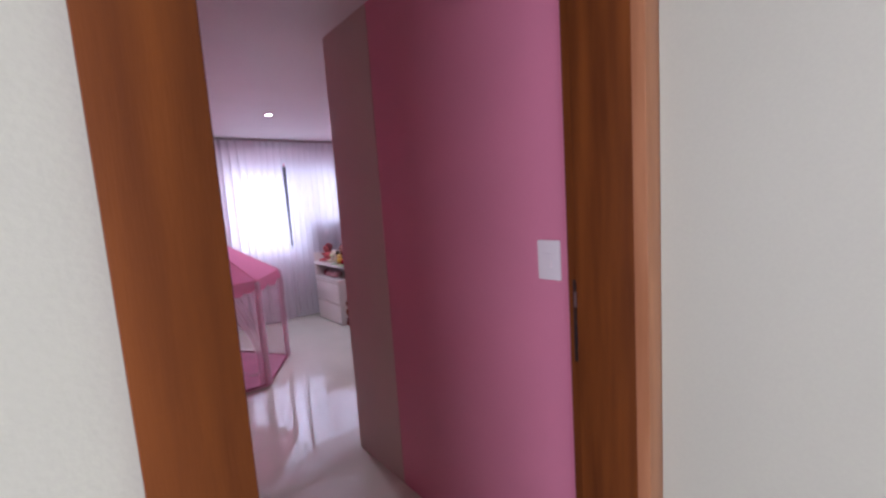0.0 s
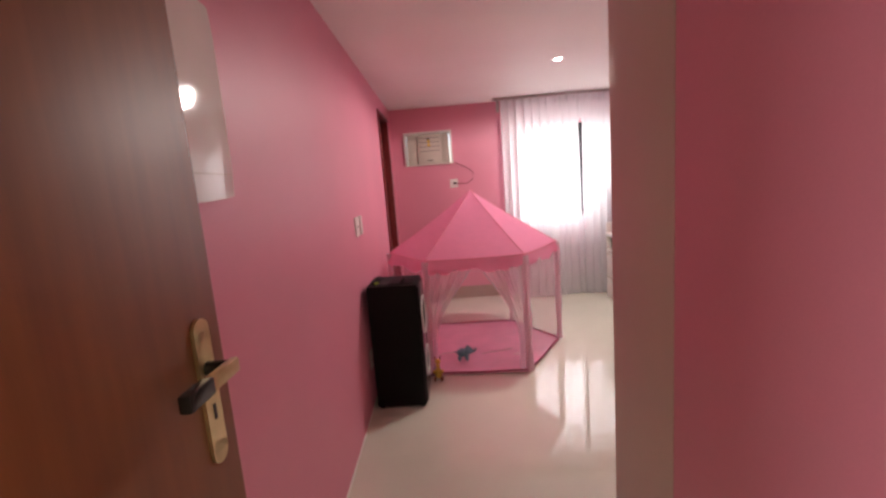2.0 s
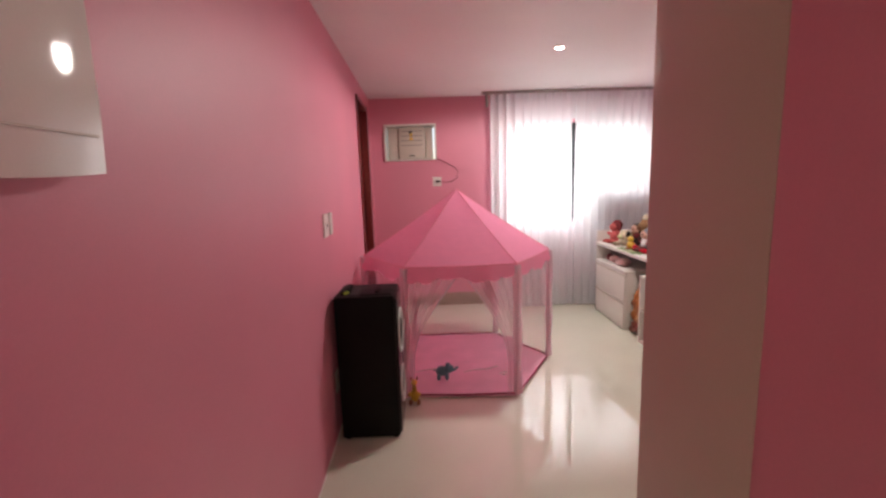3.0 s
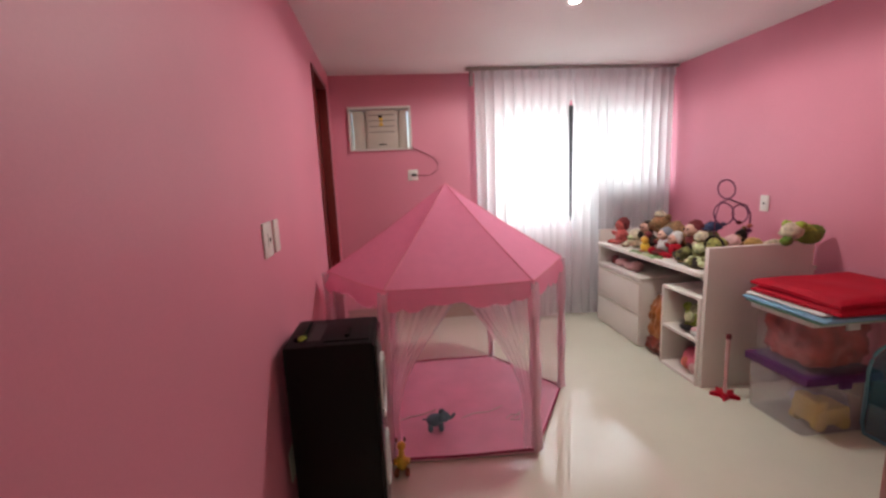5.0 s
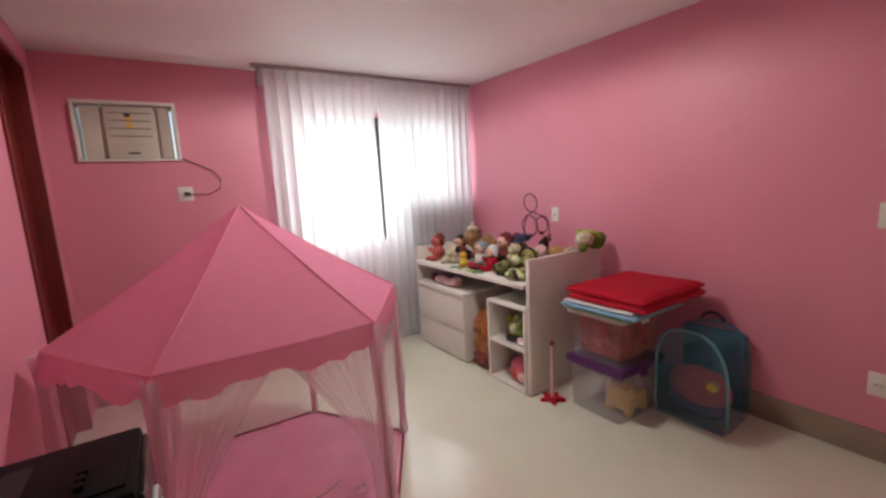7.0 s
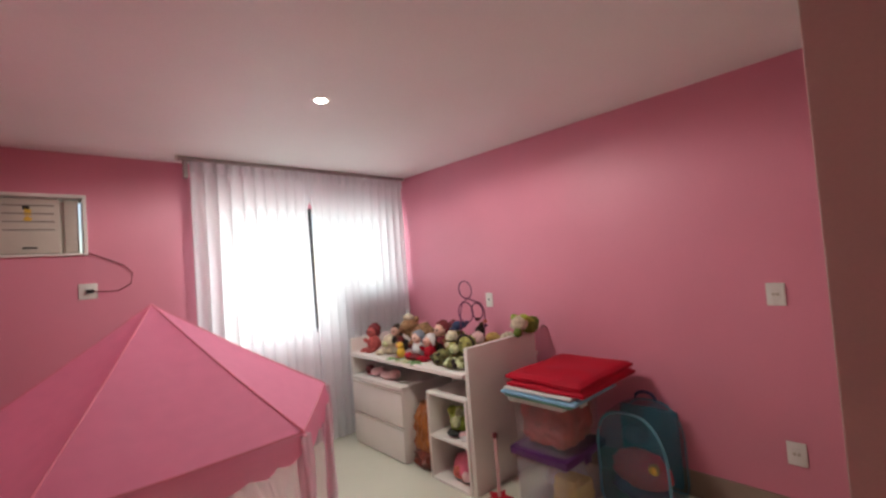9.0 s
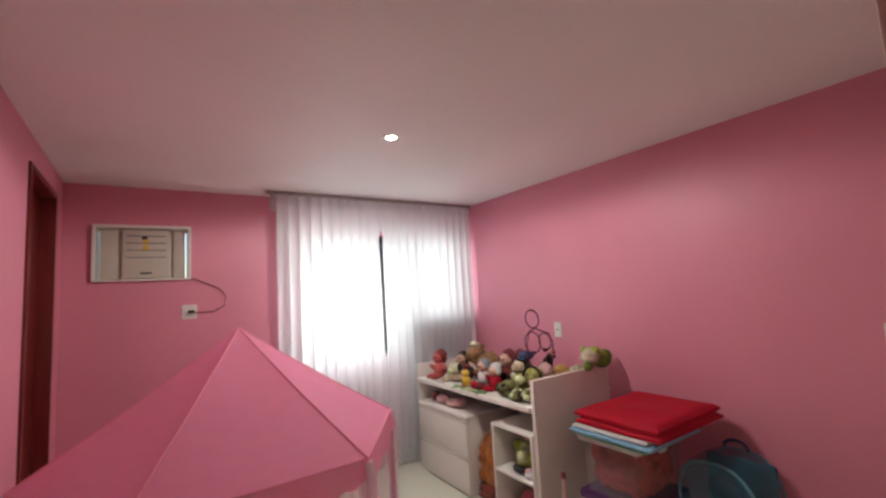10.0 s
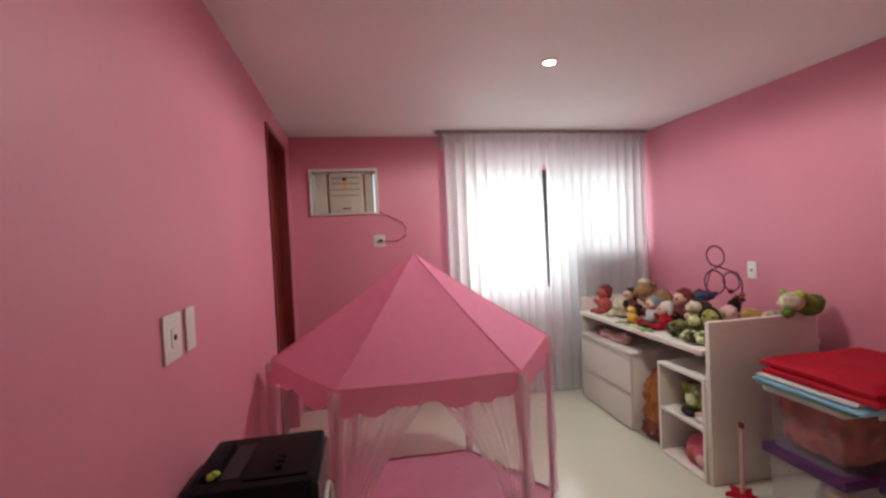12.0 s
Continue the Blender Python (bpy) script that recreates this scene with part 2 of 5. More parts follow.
def tube(points, radius, closed=False, sides=8, bm=None):
    """A round bar along the points."""
    bm = bm or bmesh.new()
    pts = [Vector(p) for p in points]
    rings = []
    for i, p in enumerate(pts):
        a = pts[i - 1] if (i or closed) else p
        b = pts[(i + 1) % len(pts)] if (i < len(pts) - 1 or closed) else p
        d = (b - a).normalized()
        side = d.orthogonal().normalized() if abs(d.z) > 0.95 else d.cross(Vector((0, 0, 1))).normalized()
        up = side.cross(d)
        rings.append([bm.verts.new(p + radius * (math.cos(k) * side + math.sin(k) * up)) for k in np.linspace(0, 2 * math.pi, sides, endpoint=False)])
    for i in range(len(rings) if closed else len(rings) - 1):
        r, s = rings[i], rings[(i + 1) % len(rings)]
        for k in range(sides):
            bm.faces.new((r[k], r[(k + 1) % sides], s[(k + 1) % sides], s[k]))
    if not closed:
        bm.faces.new(rings[0][::-1])
        bm.faces.new(rings[-1])
    return bm


def disc(radius, depth, m, sides=28, radius2=None, bm=None):
    bm = bm or bmesh.new()
    bmesh.ops.create_cone(bm, cap_ends=True, segments=sides, radius1=radius, radius2=radius if radius2 is None else radius2, depth=depth, matrix=m)
    return bm


def prism(outline, z0, z1, bm=None):
    """A flat outline raised from z0 to z1."""
    bm = bm or bmesh.new()
    low, high = ([bm.verts.new((x, y, z)) for x, y in outline] for z in (z0, z1))
    n = len(outline)
    bm.faces.new(low[::-1])
    bm.faces.new(high)
    for i in range(n):
        bm.faces.new((low[i], low[(i + 1) % n], high[(i + 1) % n], high[i]))
    return bm


def blob(bm, centre, size, mi=0, rough=0.06, turn=(0, 0, 0), seed=0.0, sub=3):
    """A soft stuffed form."""
    made = bmesh.ops.create_icosphere(bm, subdivisions=sub, radius=1)
    for v in made["verts"]:
        n = noise.noise(v.co * 2.1 + Vector((seed, seed * 1.7, 3.1))) + 0.5 * noise.noise(v.co * 6 + Vector((seed, 1, 0)))
        if rough > 0.15:
            n += 0.45 * noise.noise(v.co * 13 + Vector((seed, 0, 2)))
        v.co *= 1 + rough * n
    bmesh.ops.transform(bm, matrix=pose(*centre, *turn) @ Matrix.Diagonal((*size, 1)), verts=made["verts"])
    for f in {f for v in made["verts"] for f in v.link_faces}:
        f.material_index = mi


def mesh_of(name, bm, mats, smooth=None):
    bmesh.ops.recalc_face_normals(bm, faces=bm.faces[:])
    data = bpy.data.meshes.new(name)
    bm.to_mesh(data)
    bm.free()
    for m in mats if isinstance(mats, (list, tuple)) else [mats]:
        data.materials.append(m)
    if smooth is not None:
        data.shade_smooth()
        if smooth < 180:
            data.set_sharp_from_angle(angle=radians(smooth))
    return data


def part(name, bm, mat, parent, label="", smooth=35):
    ob = new(name, mesh_of(name, bm, mat, smooth))
    ob.parent = parent
    if label:
        ob["label"] = label
    return ob


def thing(name, label, category, m=None, group=""):
    ob = new(name)
    ob.empty_display_size = 0.05
    if m is not None:
        ob.matrix_world = m
    return tagged(ob, label, category, group)


def solid(name, bm, mat, label, category, m=None, group="", kind="", smooth=35):
    ob = new(name, mesh_of(name, bm, mat, smooth))
    if m is not None:
        ob.matrix_world = m
    return tagged(ob, label, category, group, kind)


# ---- structure ----
BACK, RIGHT, NEAR, STUB = 6.15, 3.42, 2.515, 1.462
DOOR_Y0, DOOR_Y1, DOOR_X0, DOOR_X1, DOOR_H = 0.65, 0.86, 0.474, 1.305, 2.1
LEFT_WALL = pose(0.225, 2.6, 0, 0, 0, 1.97)   # local y runs along the wall, local x into the room


def left(y):
    return 0.225 - 0.0344 * (y - 2.6)


bm = bmesh.new()
box(bm, -1.6, 3.9, -2.0, 6.6, -0.12, 0.0)
solid("floor", bm, FLOOR, "polished cream porcelain floor, very shiny", "floor", kind="structure")
bm = bmesh.new()
box(bm, -1.6, 3.9, -2.0, 6.6, CEILING, CEILING + 0.12)
solid("ceiling", bm, CEIL, "smooth white plaster ceiling", "ceiling", kind="structure")

# window wall, with the window's opening and the hole for the air conditioner
WIN = (1.66, 3.34, 0.93, 2.08)
AC = (0.262, 0.85, 1.712, 2.115)
bm = bmesh.new()
Y0, Y1 = BACK, BACK + 0.2
for x0, x1, z0, z1 in ((-0.3, AC[0], 0, CEILING), (AC[0], AC[1], 0, AC[2]), (AC[0], AC[1], AC[3], CEILING), (AC[1], WIN[0], 0, CEILING),
                       (WIN[0], WIN[1], 0, WIN[2]), (WIN[0], WIN[1], WIN[3], CEILING), (WIN[1], RIGHT + 0.2, 0, CEILING)):
    box(bm, x0, x1, Y0, Y1, z0, z1)
solid("wall_window_side", bm, PINK, "pink painted wall with a window opening", "wall", kind="structure")

# right wall and the wall that turns back to the small entry
solid("wall_right", boxed(RIGHT, RIGHT + 0.2, NEAR - 0.2, BACK, 0, CEILING), PINK, "plain pink painted wall", "wall", kind="structure")
CREAM_FROM = 2.035
bm = boxed(STUB, STUB + 0.18, DOOR_Y1, CREAM_FROM, 0, CEILING)
solid("wall_entry", bm, PINK, "pink painted wall of the small entry", "wall", kind="structure")
bm = bmesh.new()
box(bm, STUB - 0.003, STUB + 0.18, CREAM_FROM, NEAR, 0, CEILING, bevel=0.004)
box(bm, STUB + 0.18, RIGHT, NEAR - 0.18, NEAR, 0, CEILING)
solid("wall_cream", bm, CREAM, "cream painted wall end at the room's corner", "wall", kind="structure")

# left wall, with a dark wooden door near the window wall
LD0, LD1, LDH = 2.52, 3.26, 2.25
bm = bmesh.new()
box(bm, -0.16, 0, DOOR_Y1 - 2.6, LD0, 0, CEILING)
box(bm, -0.16, 0, LD0, LD1, LDH, CEILING)
box(bm, -0.16, 0, LD1, BACK - 2.6 + 0.03, 0, CEILING)
solid("wall_left", bm, PINK, "pink painted wall with light falling along it", "wall", LEFT_WALL, kind="structure")
door = thing("door_2", "dark red wooden door in a dark frame, closed", "door", LEFT_WALL)
door["kind"] = "structure"
part("door_leaf", boxed(-0.10, -0.065, LD0 + 0.035, LD1 - 0.035, 0.005, LDH - 0.035, bevel=0.003), DARK_WOOD, door)
bm = bmesh.new()
box(bm, -0.16, 0.012, LD0, LD0 + 0.035, 0, LDH, bevel=0.003)
box(bm, -0.16, 0.012, LD1 - 0.035, LD1, 0, LDH, bevel=0.003)
box(bm, -0.16, 0.012, LD0 + 0.035, LD1 - 0.035, LDH - 0.035, LDH, bevel=0.003)
part("door_frame", bm, DARK_WOOD, door)

# the wall between hall and entry, with the doorway
bm = bmesh.new()
OUT = 0.03
for x0, x1, z0, z1 in ((-1.6, DOOR_X0 - OUT, 0, CEILING), (DOOR_X0 - OUT, DOOR_X1 + OUT, DOOR_H + OUT, CEILING), (DOOR_X1 + OUT, 3.9, 0, CEILING)):
    box(bm, x0, x1, DOOR_Y0, DOOR_Y1, z0, z1)
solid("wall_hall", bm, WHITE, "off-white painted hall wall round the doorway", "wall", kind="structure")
bm = bmesh.new()
box(bm, left(1), DOOR_X0 - OUT, DOOR_Y1, DOOR_Y1 + 0.004, 0, CEILING)
box(bm, DOOR_X0 - OUT, DOOR_X1 + OUT, DOOR_Y1, DOOR_Y1 + 0.004, DOOR_H + OUT, CEILING)
box(bm, DOOR_X1 + OUT, STUB, DOOR_Y1, DOOR_Y1 + 0.004, 0, CEILING)
solid("wall_entry_door_side", bm, PINK, "pink painted strip of wall beside the doorway", "wall", kind="structure")
for nm, dims in (("wall_hall_right", (1.320, 1.55, -2.0, DOOR_Y0 - 0.005, 0, CEILING)),):
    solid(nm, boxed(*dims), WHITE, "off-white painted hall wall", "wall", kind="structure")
# out of view; the opening is made up to go with the hall lamp
bm = bmesh.new()
for y0, y1, z0, z1 in ((-1.9, -1.4, 0, CEILING), (-1.4, -0.2, 0, 0.85), (-1.4, -0.2, 2.15, CEILING), (-0.2, DOOR_Y0, 0, CEILING)):
    box(bm, -1.6, -1.5, y0, y1, z0, z1)
solid("wall_hall_left", bm, WHITE, "unseen off-white painted hall wall with an opening added behind the hall lamp", "wall", kind="structure")
# out of view, added to close the hall
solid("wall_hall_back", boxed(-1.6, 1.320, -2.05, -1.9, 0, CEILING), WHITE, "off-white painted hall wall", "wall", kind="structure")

# wooden lining and casings of the doorway
frame_ = thing("door_frame_1", "varnished reddish-brown wooden door lining", "door frame")
frame_["kind"] = "structure"
J0, J1 = DOOR_Y0 - 0.004, DOOR_Y1 + 0.012
HINGE_SIDE = 0.045   # the hinge side stands this far into the entry
part("jamb", boxed(DOOR_X0 - OUT, DOOR_X0, J0, J1 + HINGE_SIDE, 0, DOOR_H, bevel=0.002), JAMB_WOOD, frame_)
STOP = 1.264
bm = boxed(DOOR_X1, DOOR_X1 + OUT, J1 - 0.05, J1, 0, DOOR_H, bevel=0.002)
box(bm, STOP, DOOR_X1 + OUT, J0 + 0.03, J1 - 0.05, 0, DOOR_H, bevel=0.002)
part("jamb", bm, JAMB_WOOD, frame_)
part("lip", boxed(STOP - 0.002, DOOR_X1 + OUT, J0, J0 + 0.03, 0, DOOR_H, bevel=0.003), WOOD_EDGE, frame_, "lighter wooden lip")
part("head_jamb", boxed(DOOR_X0 - OUT, DOOR_X1 + OUT, J0, J1, DOOR_H, DOOR_H + OUT, bevel=0.002), JAMB_WOOD, frame_)
CW = 0.085
part("casing", boxed(DOOR_X0 - 0.085, DOOR_X0 - 0.003, J0 - 0.014, J0, 0, DOOR_H + CW, bevel=0.003), JAMB_WOOD, frame_)
part("casing", boxed(DOOR_X0 - 0.003, DOOR_X1 + 0.003, J0 - 0.014, J0, DOOR_H, DOOR_H + CW, bevel=0.003), JAMB_WOOD, frame_)
strike = part("strike_plate", boxed(DOOR_X1 - 0.0025, DOOR_X1, J1 - 0.042, J1 - 0.014, 1.03, 1.245, bevel=0.001), BRONZE, frame_, "dark bronze strike plate")
part("latch_plate", boxed(DOOR_X1 - 0.006, DOOR_X1 - 0.0025, J1 - 0.036, J1 - 0.020, 1.175, 1.215, bevel=0.001), STEEL, strike, "bright latch plate")
bm = boxed(DOOR_X1 - 0.0045, DOOR_X1 - 0.0025, J1 - 0.036, J1 - 0.020, 1.22, 1.238)
box(bm, DOOR_X1 - 0.0045, DOOR_X1 - 0.0025, J1 - 0.036, J1 - 0.020, 1.07, 1.13)
part("latch_hole", bm, DARK, strike)

# the open door, standing at a right angle to the doorway
leaf = thing("door_1", "open varnished reddish-brown wooden door with brass handle", "door", pose(0.450, J1 + 0.002, 0, 0, 0, 1.1))
leaf["kind"] = "structure"
LEAF_WIDTH = 0.64
part("door_leaf", boxed(-0.035, 0, HINGE_SIDE + 0.002, LEAF_WIDTH, 0.008, 2.09, bevel=0.002), WOOD, leaf)
for z in (0.25, 1.13, 1.85):
    hinge = part("hinge", boxed(0.0, 0.006, HINGE_SIDE - 0.010, HINGE_SIDE + 0.030, z - 0.045, z + 0.045, bevel=0.002), BRASS, leaf, "brass hinge with dark screws")
    bm = bmesh.new()
    for dz in (-0.025, 0.025):
        disc(0.006, 0.003, pose(0.0065, HINGE_SIDE + 0.014, z + dz, 0, 90, 0), 10, bm=bm)
    part("screw", bm, DARK, hinge)
HZ = 1.202
bm = bmesh.new()
box(bm, 0.0, 0.006, LEAF_WIDTH - 0.078, LEAF_WIDTH - 0.038, HZ - 0.14, HZ + 0.062, bevel=0.0)
for z in (HZ - 0.14, HZ + 0.062):
    disc(0.02, 0.006, pose(0.003, LEAF_WIDTH - 0.058, z, 0, 90, 0), 20, bm=bm)
plate = part("escutcheon", bm, BRASS, leaf, "long satin brass handle plate")
bm = boxed(0.006, 0.0075, LEAF_WIDTH - 0.061, LEAF_WIDTH - 0.055, HZ - 0.085, HZ - 0.06)
part("keyhole", bm, DARK, plate)
bm = disc(0.012, 0.036, pose(0.023, LEAF_WIDTH - 0.058, HZ, 0, 90, 0), 16)
grip = part("lever_neck", bm, BLACK_GLOSS, leaf, "black lever rose")
bm = bmesh.new()
box(bm, 0.036, 0.050, LEAF_WIDTH - 0.118, LEAF_WIDTH - 0.043, HZ - 0.012, HZ + 0.012, bevel=0.004)
part("lever", bm, BRASS, leaf, "flat brass lever")
part("lever_grip", boxed(0.034, 0.052, LEAF_WIDTH - 0.178, LEAF_WIDTH - 0.118, HZ - 0.013, HZ + 0.013, bevel=0.004), BLACK_GLOSS, leaf, "black end of the lever")
bm = boxed(-0.0005 - 0.024, -0.011, LEAF_WIDTH, LEAF_WIDTH + 0.002, HZ - 0.1, HZ + 0.1)
part("lock_face", bm, STEEL, leaf)

# skirting
solid("baseboard", boxed(RIGHT - 0.014, RIGHT, NEAR, BACK, 0, 0.15, bevel=0.003), SKIRT, "low taupe skirting board", "baseboard", kind="structure")
solid("baseboard", boxed(0.12, RIGHT - 0.014, BACK - 0.014, BACK, 0, 0.15, bevel=0.003), SKIRT, "low taupe skirting board", "baseboard", kind="structure")

solid("baseboard", boxed(0.0, 0.008, DOOR_Y1 - 2.6 + 0.01, LD0, 0, 0.012, bevel=0.002), PLATE, "thin pale strip along the foot of the pink wall", "baseboard", LEFT_WALL, kind="structure")

# window
win = thing("window_1", "dark aluminium sliding window behind sheer curtains", "window")
win["kind"] = "structure"
x0, x1, z0, z1 = WIN
FY = BACK + 0.01
bm = bmesh.new()
box(bm, x0, x0 + 0.04, FY, FY + 0.06, z0, z1)
box(bm, x1 - 0.04, x1, FY, FY + 0.06, z0, z1)
box(bm, x0 + 0.04, x1 - 0.04, FY, FY + 0.06, z0, z0 + 0.04)
box(bm, x0 + 0.04, x1 - 0.04, FY, FY + 0.06, z1 - 0.04, z1)
part("window_frame", bm, PLATE, win)
part("window_stile", boxed(2.385, 2.465, FY - 0.006, FY + 0.05, z0, z1 + 0.02), ALU, win)
for a, b in ((x0 + 0.04, 2.385), (2.465, x1 - 0.04)):
    pane = part("pane", boxed(a, b, FY + 0.025, FY + 0.03, z0 + 0.04, z1 - 0.04), GLASS, win)
    pane.visible_shadow = False
part("window_sill", boxed(x0, x1, BACK + 0.07, BACK + 0.23, z0 - 0.02, z0 + 0.004), PLATE, win)


# ---- curtains ----
CURTAIN_Y = 5.96


def curtain(x0, x1, inner, seed):
    """A pleated sheer panel from the rail to the floor; inner is the side by the slit (-1: x0, 1: x1)."""
    ob = thing("curtain", "white sheer voile curtain in narrow pleats, glowing with daylight", "curtain", group="curtains")
    pleat = 2 * math.pi / 0.086
    cols, rows = int((x1 - x0) * 260), 28
    bm = bmesh.new()
    grid = []
    for r in range(rows + 1):
        k = r / rows
        z = 2.372 - (2.372 - 0.012) * k
        gap = (0.013 + 0.014 * (z - 0.95) / 1.13) if 1.0 < z < 2.07 else 0.0
        line = []
        for c in range(cols + 1):
            u = c / cols
            x = x0 + (x1 - x0) * u
            edge = u if inner == 1 else 1 - u
            phase = x * pleat + seed + 0.8 * math.sin(x * 9 + seed) + 0.35 * k * math.sin(x * 23 + seed * 3)
            soft = 0.75 + 0.25 * math.sin(x * 13 + seed * 2)
            ends = min(1, 14 * u, 14 * (1 - u))
            y = CURTAIN_Y + (0.017 + 0.022 * k * soft) * math.cos(phase) + 0.012 * math.sin(x * 6 + seed) * k
            x += (-1 if inner == 1 else 1) * (gap - 0.004) * max(0, edge - 0.9) * 10
            x += 0.010 * k * math.sin(u * 17 + 3 * k + seed) * ends - (0.022 + 0.008 * soft) * math.sin(phase) * ends
            line.append(bm.verts.new((x, y, z)))
        grid.append(line)
    for r in range(rows):
        for c in range(cols):
            bm.faces.new((grid[r][c], grid[r][c + 1], grid[r + 1][c + 1], grid[r + 1][c]))
    part("voile_panel", bm, VOILE, ob, smooth=180)
    bm = bmesh.new()
    cols = int((x1 - x0) * 160)
    top = []
    for c in range(cols + 1):
        x = x0 + (x1 - x0) * c / cols
        y = CURTAIN_Y + 0.012 * math.cos(x * pleat + seed + 0.8 * math.sin(x * 9 + seed)) - 0.022
        top.append([bm.verts.new((x, y, z)) for z in (2.372, 2.29)])
    for a, b in zip(top, top[1:]):
        bm.faces.new((a[0], b[0], b[1], a[1]))
    part("heading_tape", bm, VOILE, ob, smooth=180)
    return ob


curtain(1.44, 2.351, 1, 0.3)
curtain(2.351, 3.385, -1, 1.9)
rail = thing("curtain_rail", "slim grey metal curtain track under the ceiling", "curtain rail")
part("track", boxed(1.36, 3.40, CURTAIN_Y - 0.035, CURTAIN_Y + 0.03, CEILING - 0.022, CEILING - 0.001, bevel=0.003), STEEL, rail)
part("end_cap", boxed(1.35, 1.36, CURTAIN_Y - 0.037, CURTAIN_Y + 0.032, CEILING - 0.024, CEILING - 0.001), PLATE, rail)
part("draw_cord_box", boxed(1.395, 1.425, CURTAIN_Y - 0.02, CURTAIN_Y + 0.02, CEILING - 0.155, CEILING - 0.022, bevel=0.006), STEEL, rail, "small grey cord box hanging from the track")
part("end_cap", boxed(3.40, 3.41, CURTAIN_Y - 0.037, CURTAIN_Y + 0.032, CEILING - 0.024, CEILING - 0.001), PLATE, rail)

# ---- ceiling downlight ----
for lx_, ly_ in DOWNLIGHTS:
    dl = thing("downlight", "small round recessed downlight, switched on", "ceiling light", pose(lx_, ly_, CEILING))
    bm = bmesh.new()
    n = 36
    ring = [[bm.verts.new((r * math.cos(a), r * math.sin(a), z)) for a in np.linspace(0, 2 * math.pi, n, endpoint=False)] for r, z in ((0.050, 0.0), (0.048, -0.006), (0.034, -0.008), (0.031, -0.002))]
    for a, b in zip(ring, ring[1:]):
        for i in range(n):
            bm.faces.new((a[i], a[(i + 1) % n], b[(i + 1) % n], b[i]))
    part("ring", bm, PLATE, dl)
    bm = disc(0.028, 0.006, pose(0, 0, -0.006, 180, 0, 0), 28, 0.02)
    part("lens", bm, BULB, dl, "glowing white lens")

# ---- air conditioner in the window wall ----
ac = thing("air_conditioner", "old off-white window air conditioner set in the pink wall", "air conditioner")
ax0, ax1, az0, az1 = AC
bm = bmesh.new()
T = 0.022
FRONT = BACK - 0.03
for d in ((ax0, ax1, az1 - T, az1), (ax0, ax1, az0, az0 + T * 0.6), (ax0, ax0 + T, az0 + T * 0.6, az1 - T), (ax1 - T, ax1, az0 + T * 0.6, az1 - T)):
    box(bm, d[0], d[1], FRONT - 0.004, BACK + 0.201, d[2], d[3], bevel=0.002)
part("sleeve", bm, PLATE, ac, "white wooden surround")
part("body", boxed(ax0 + T + 0.018, ax1 - T - 0.018, BACK + 0.04, BACK + 0.26, az0 + T * 0.6, az1 - T - 0.018, bevel=0.004), AC_WHITE, ac)
fx0, fx1 = ax0 + 0.165, ax1 - 0.135
part("front_panel", boxed(fx0, fx1, BACK + 0.004, BACK + 0.04, az0 + 0.02, az1 - 0.03, bevel=0.006), AC_WHITE, ac)
for i in range(4):
    z = az1 - 0.075 - i * 0.052
    part("louvre", boxed(fx0 + 0.025, fx1 - 0.025, BACK - 0.001, BACK + 0.005, z - 0.004, z + 0.004), AC_DARK, ac)
for a, b in ((ax0 + T + 0.018, fx0 - 0.022), (fx1 + 0.022, ax1 - T - 0.018)):
    part("side_panel", boxed(a, b, BACK + 0.015, BACK + 0.04, az0 + 0.02, az1 - 0.03, bevel=0.005), AC_WHITE, ac)
part("badge", boxed((fx0 + fx1) / 2 - 0.035, (fx0 + fx1) / 2 + 0.035, BACK - 0.002, BACK + 0.005, az0 + 0.05, az0 + 0.062, bevel=0.002), DARK, ac, "small dark badge")
bm = disc(0.018, 0.004, pose((fx0 + fx1) / 2 - 0.012, BACK + 0.003, az1 - 0.088, 90, 0, 0), 16)
part("sticker", bm, DARK, ac, "small dark round sticker")
bm = disc(0.022, 0.004, pose((fx0 + fx1) / 2 - 0.006, BACK + 0.003, az1 - 0.165, 90, 0, 0), 5)
box(bm, (fx0 + fx1) / 2 - 0.02, (fx0 + fx1) / 2 + 0.012, BACK + 0.0, BACK + 0.004, az1 - 0.14, az1 - 0.10)
part("sticker", bm, YELLOW, ac, "worn yellow sticker")
bm = tube([(ax1 - 0.01, BACK - 0.012, az0 + 0.02), (ax1 + 0.07, BACK - 0.02, az0 - 0.02), (ax1 + 0.19, BACK - 0.02, az0 - 0.08), (ax1 + 0.235, BACK - 0.02, az0 - 0.14),
           (ax1 + 0.225, BACK - 0.02, az0 - 0.21), (ax1 + 0.15, BACK - 0.02, az0 - 0.255), (ax1 + 0.04, BACK - 0.025, az0 - 0.25), (ax1 - 0.005, BACK - 0.03, az0 - 0.243)], 0.0035)
part("power_cord", bm, MAROON, ac, "thin dark power cord")


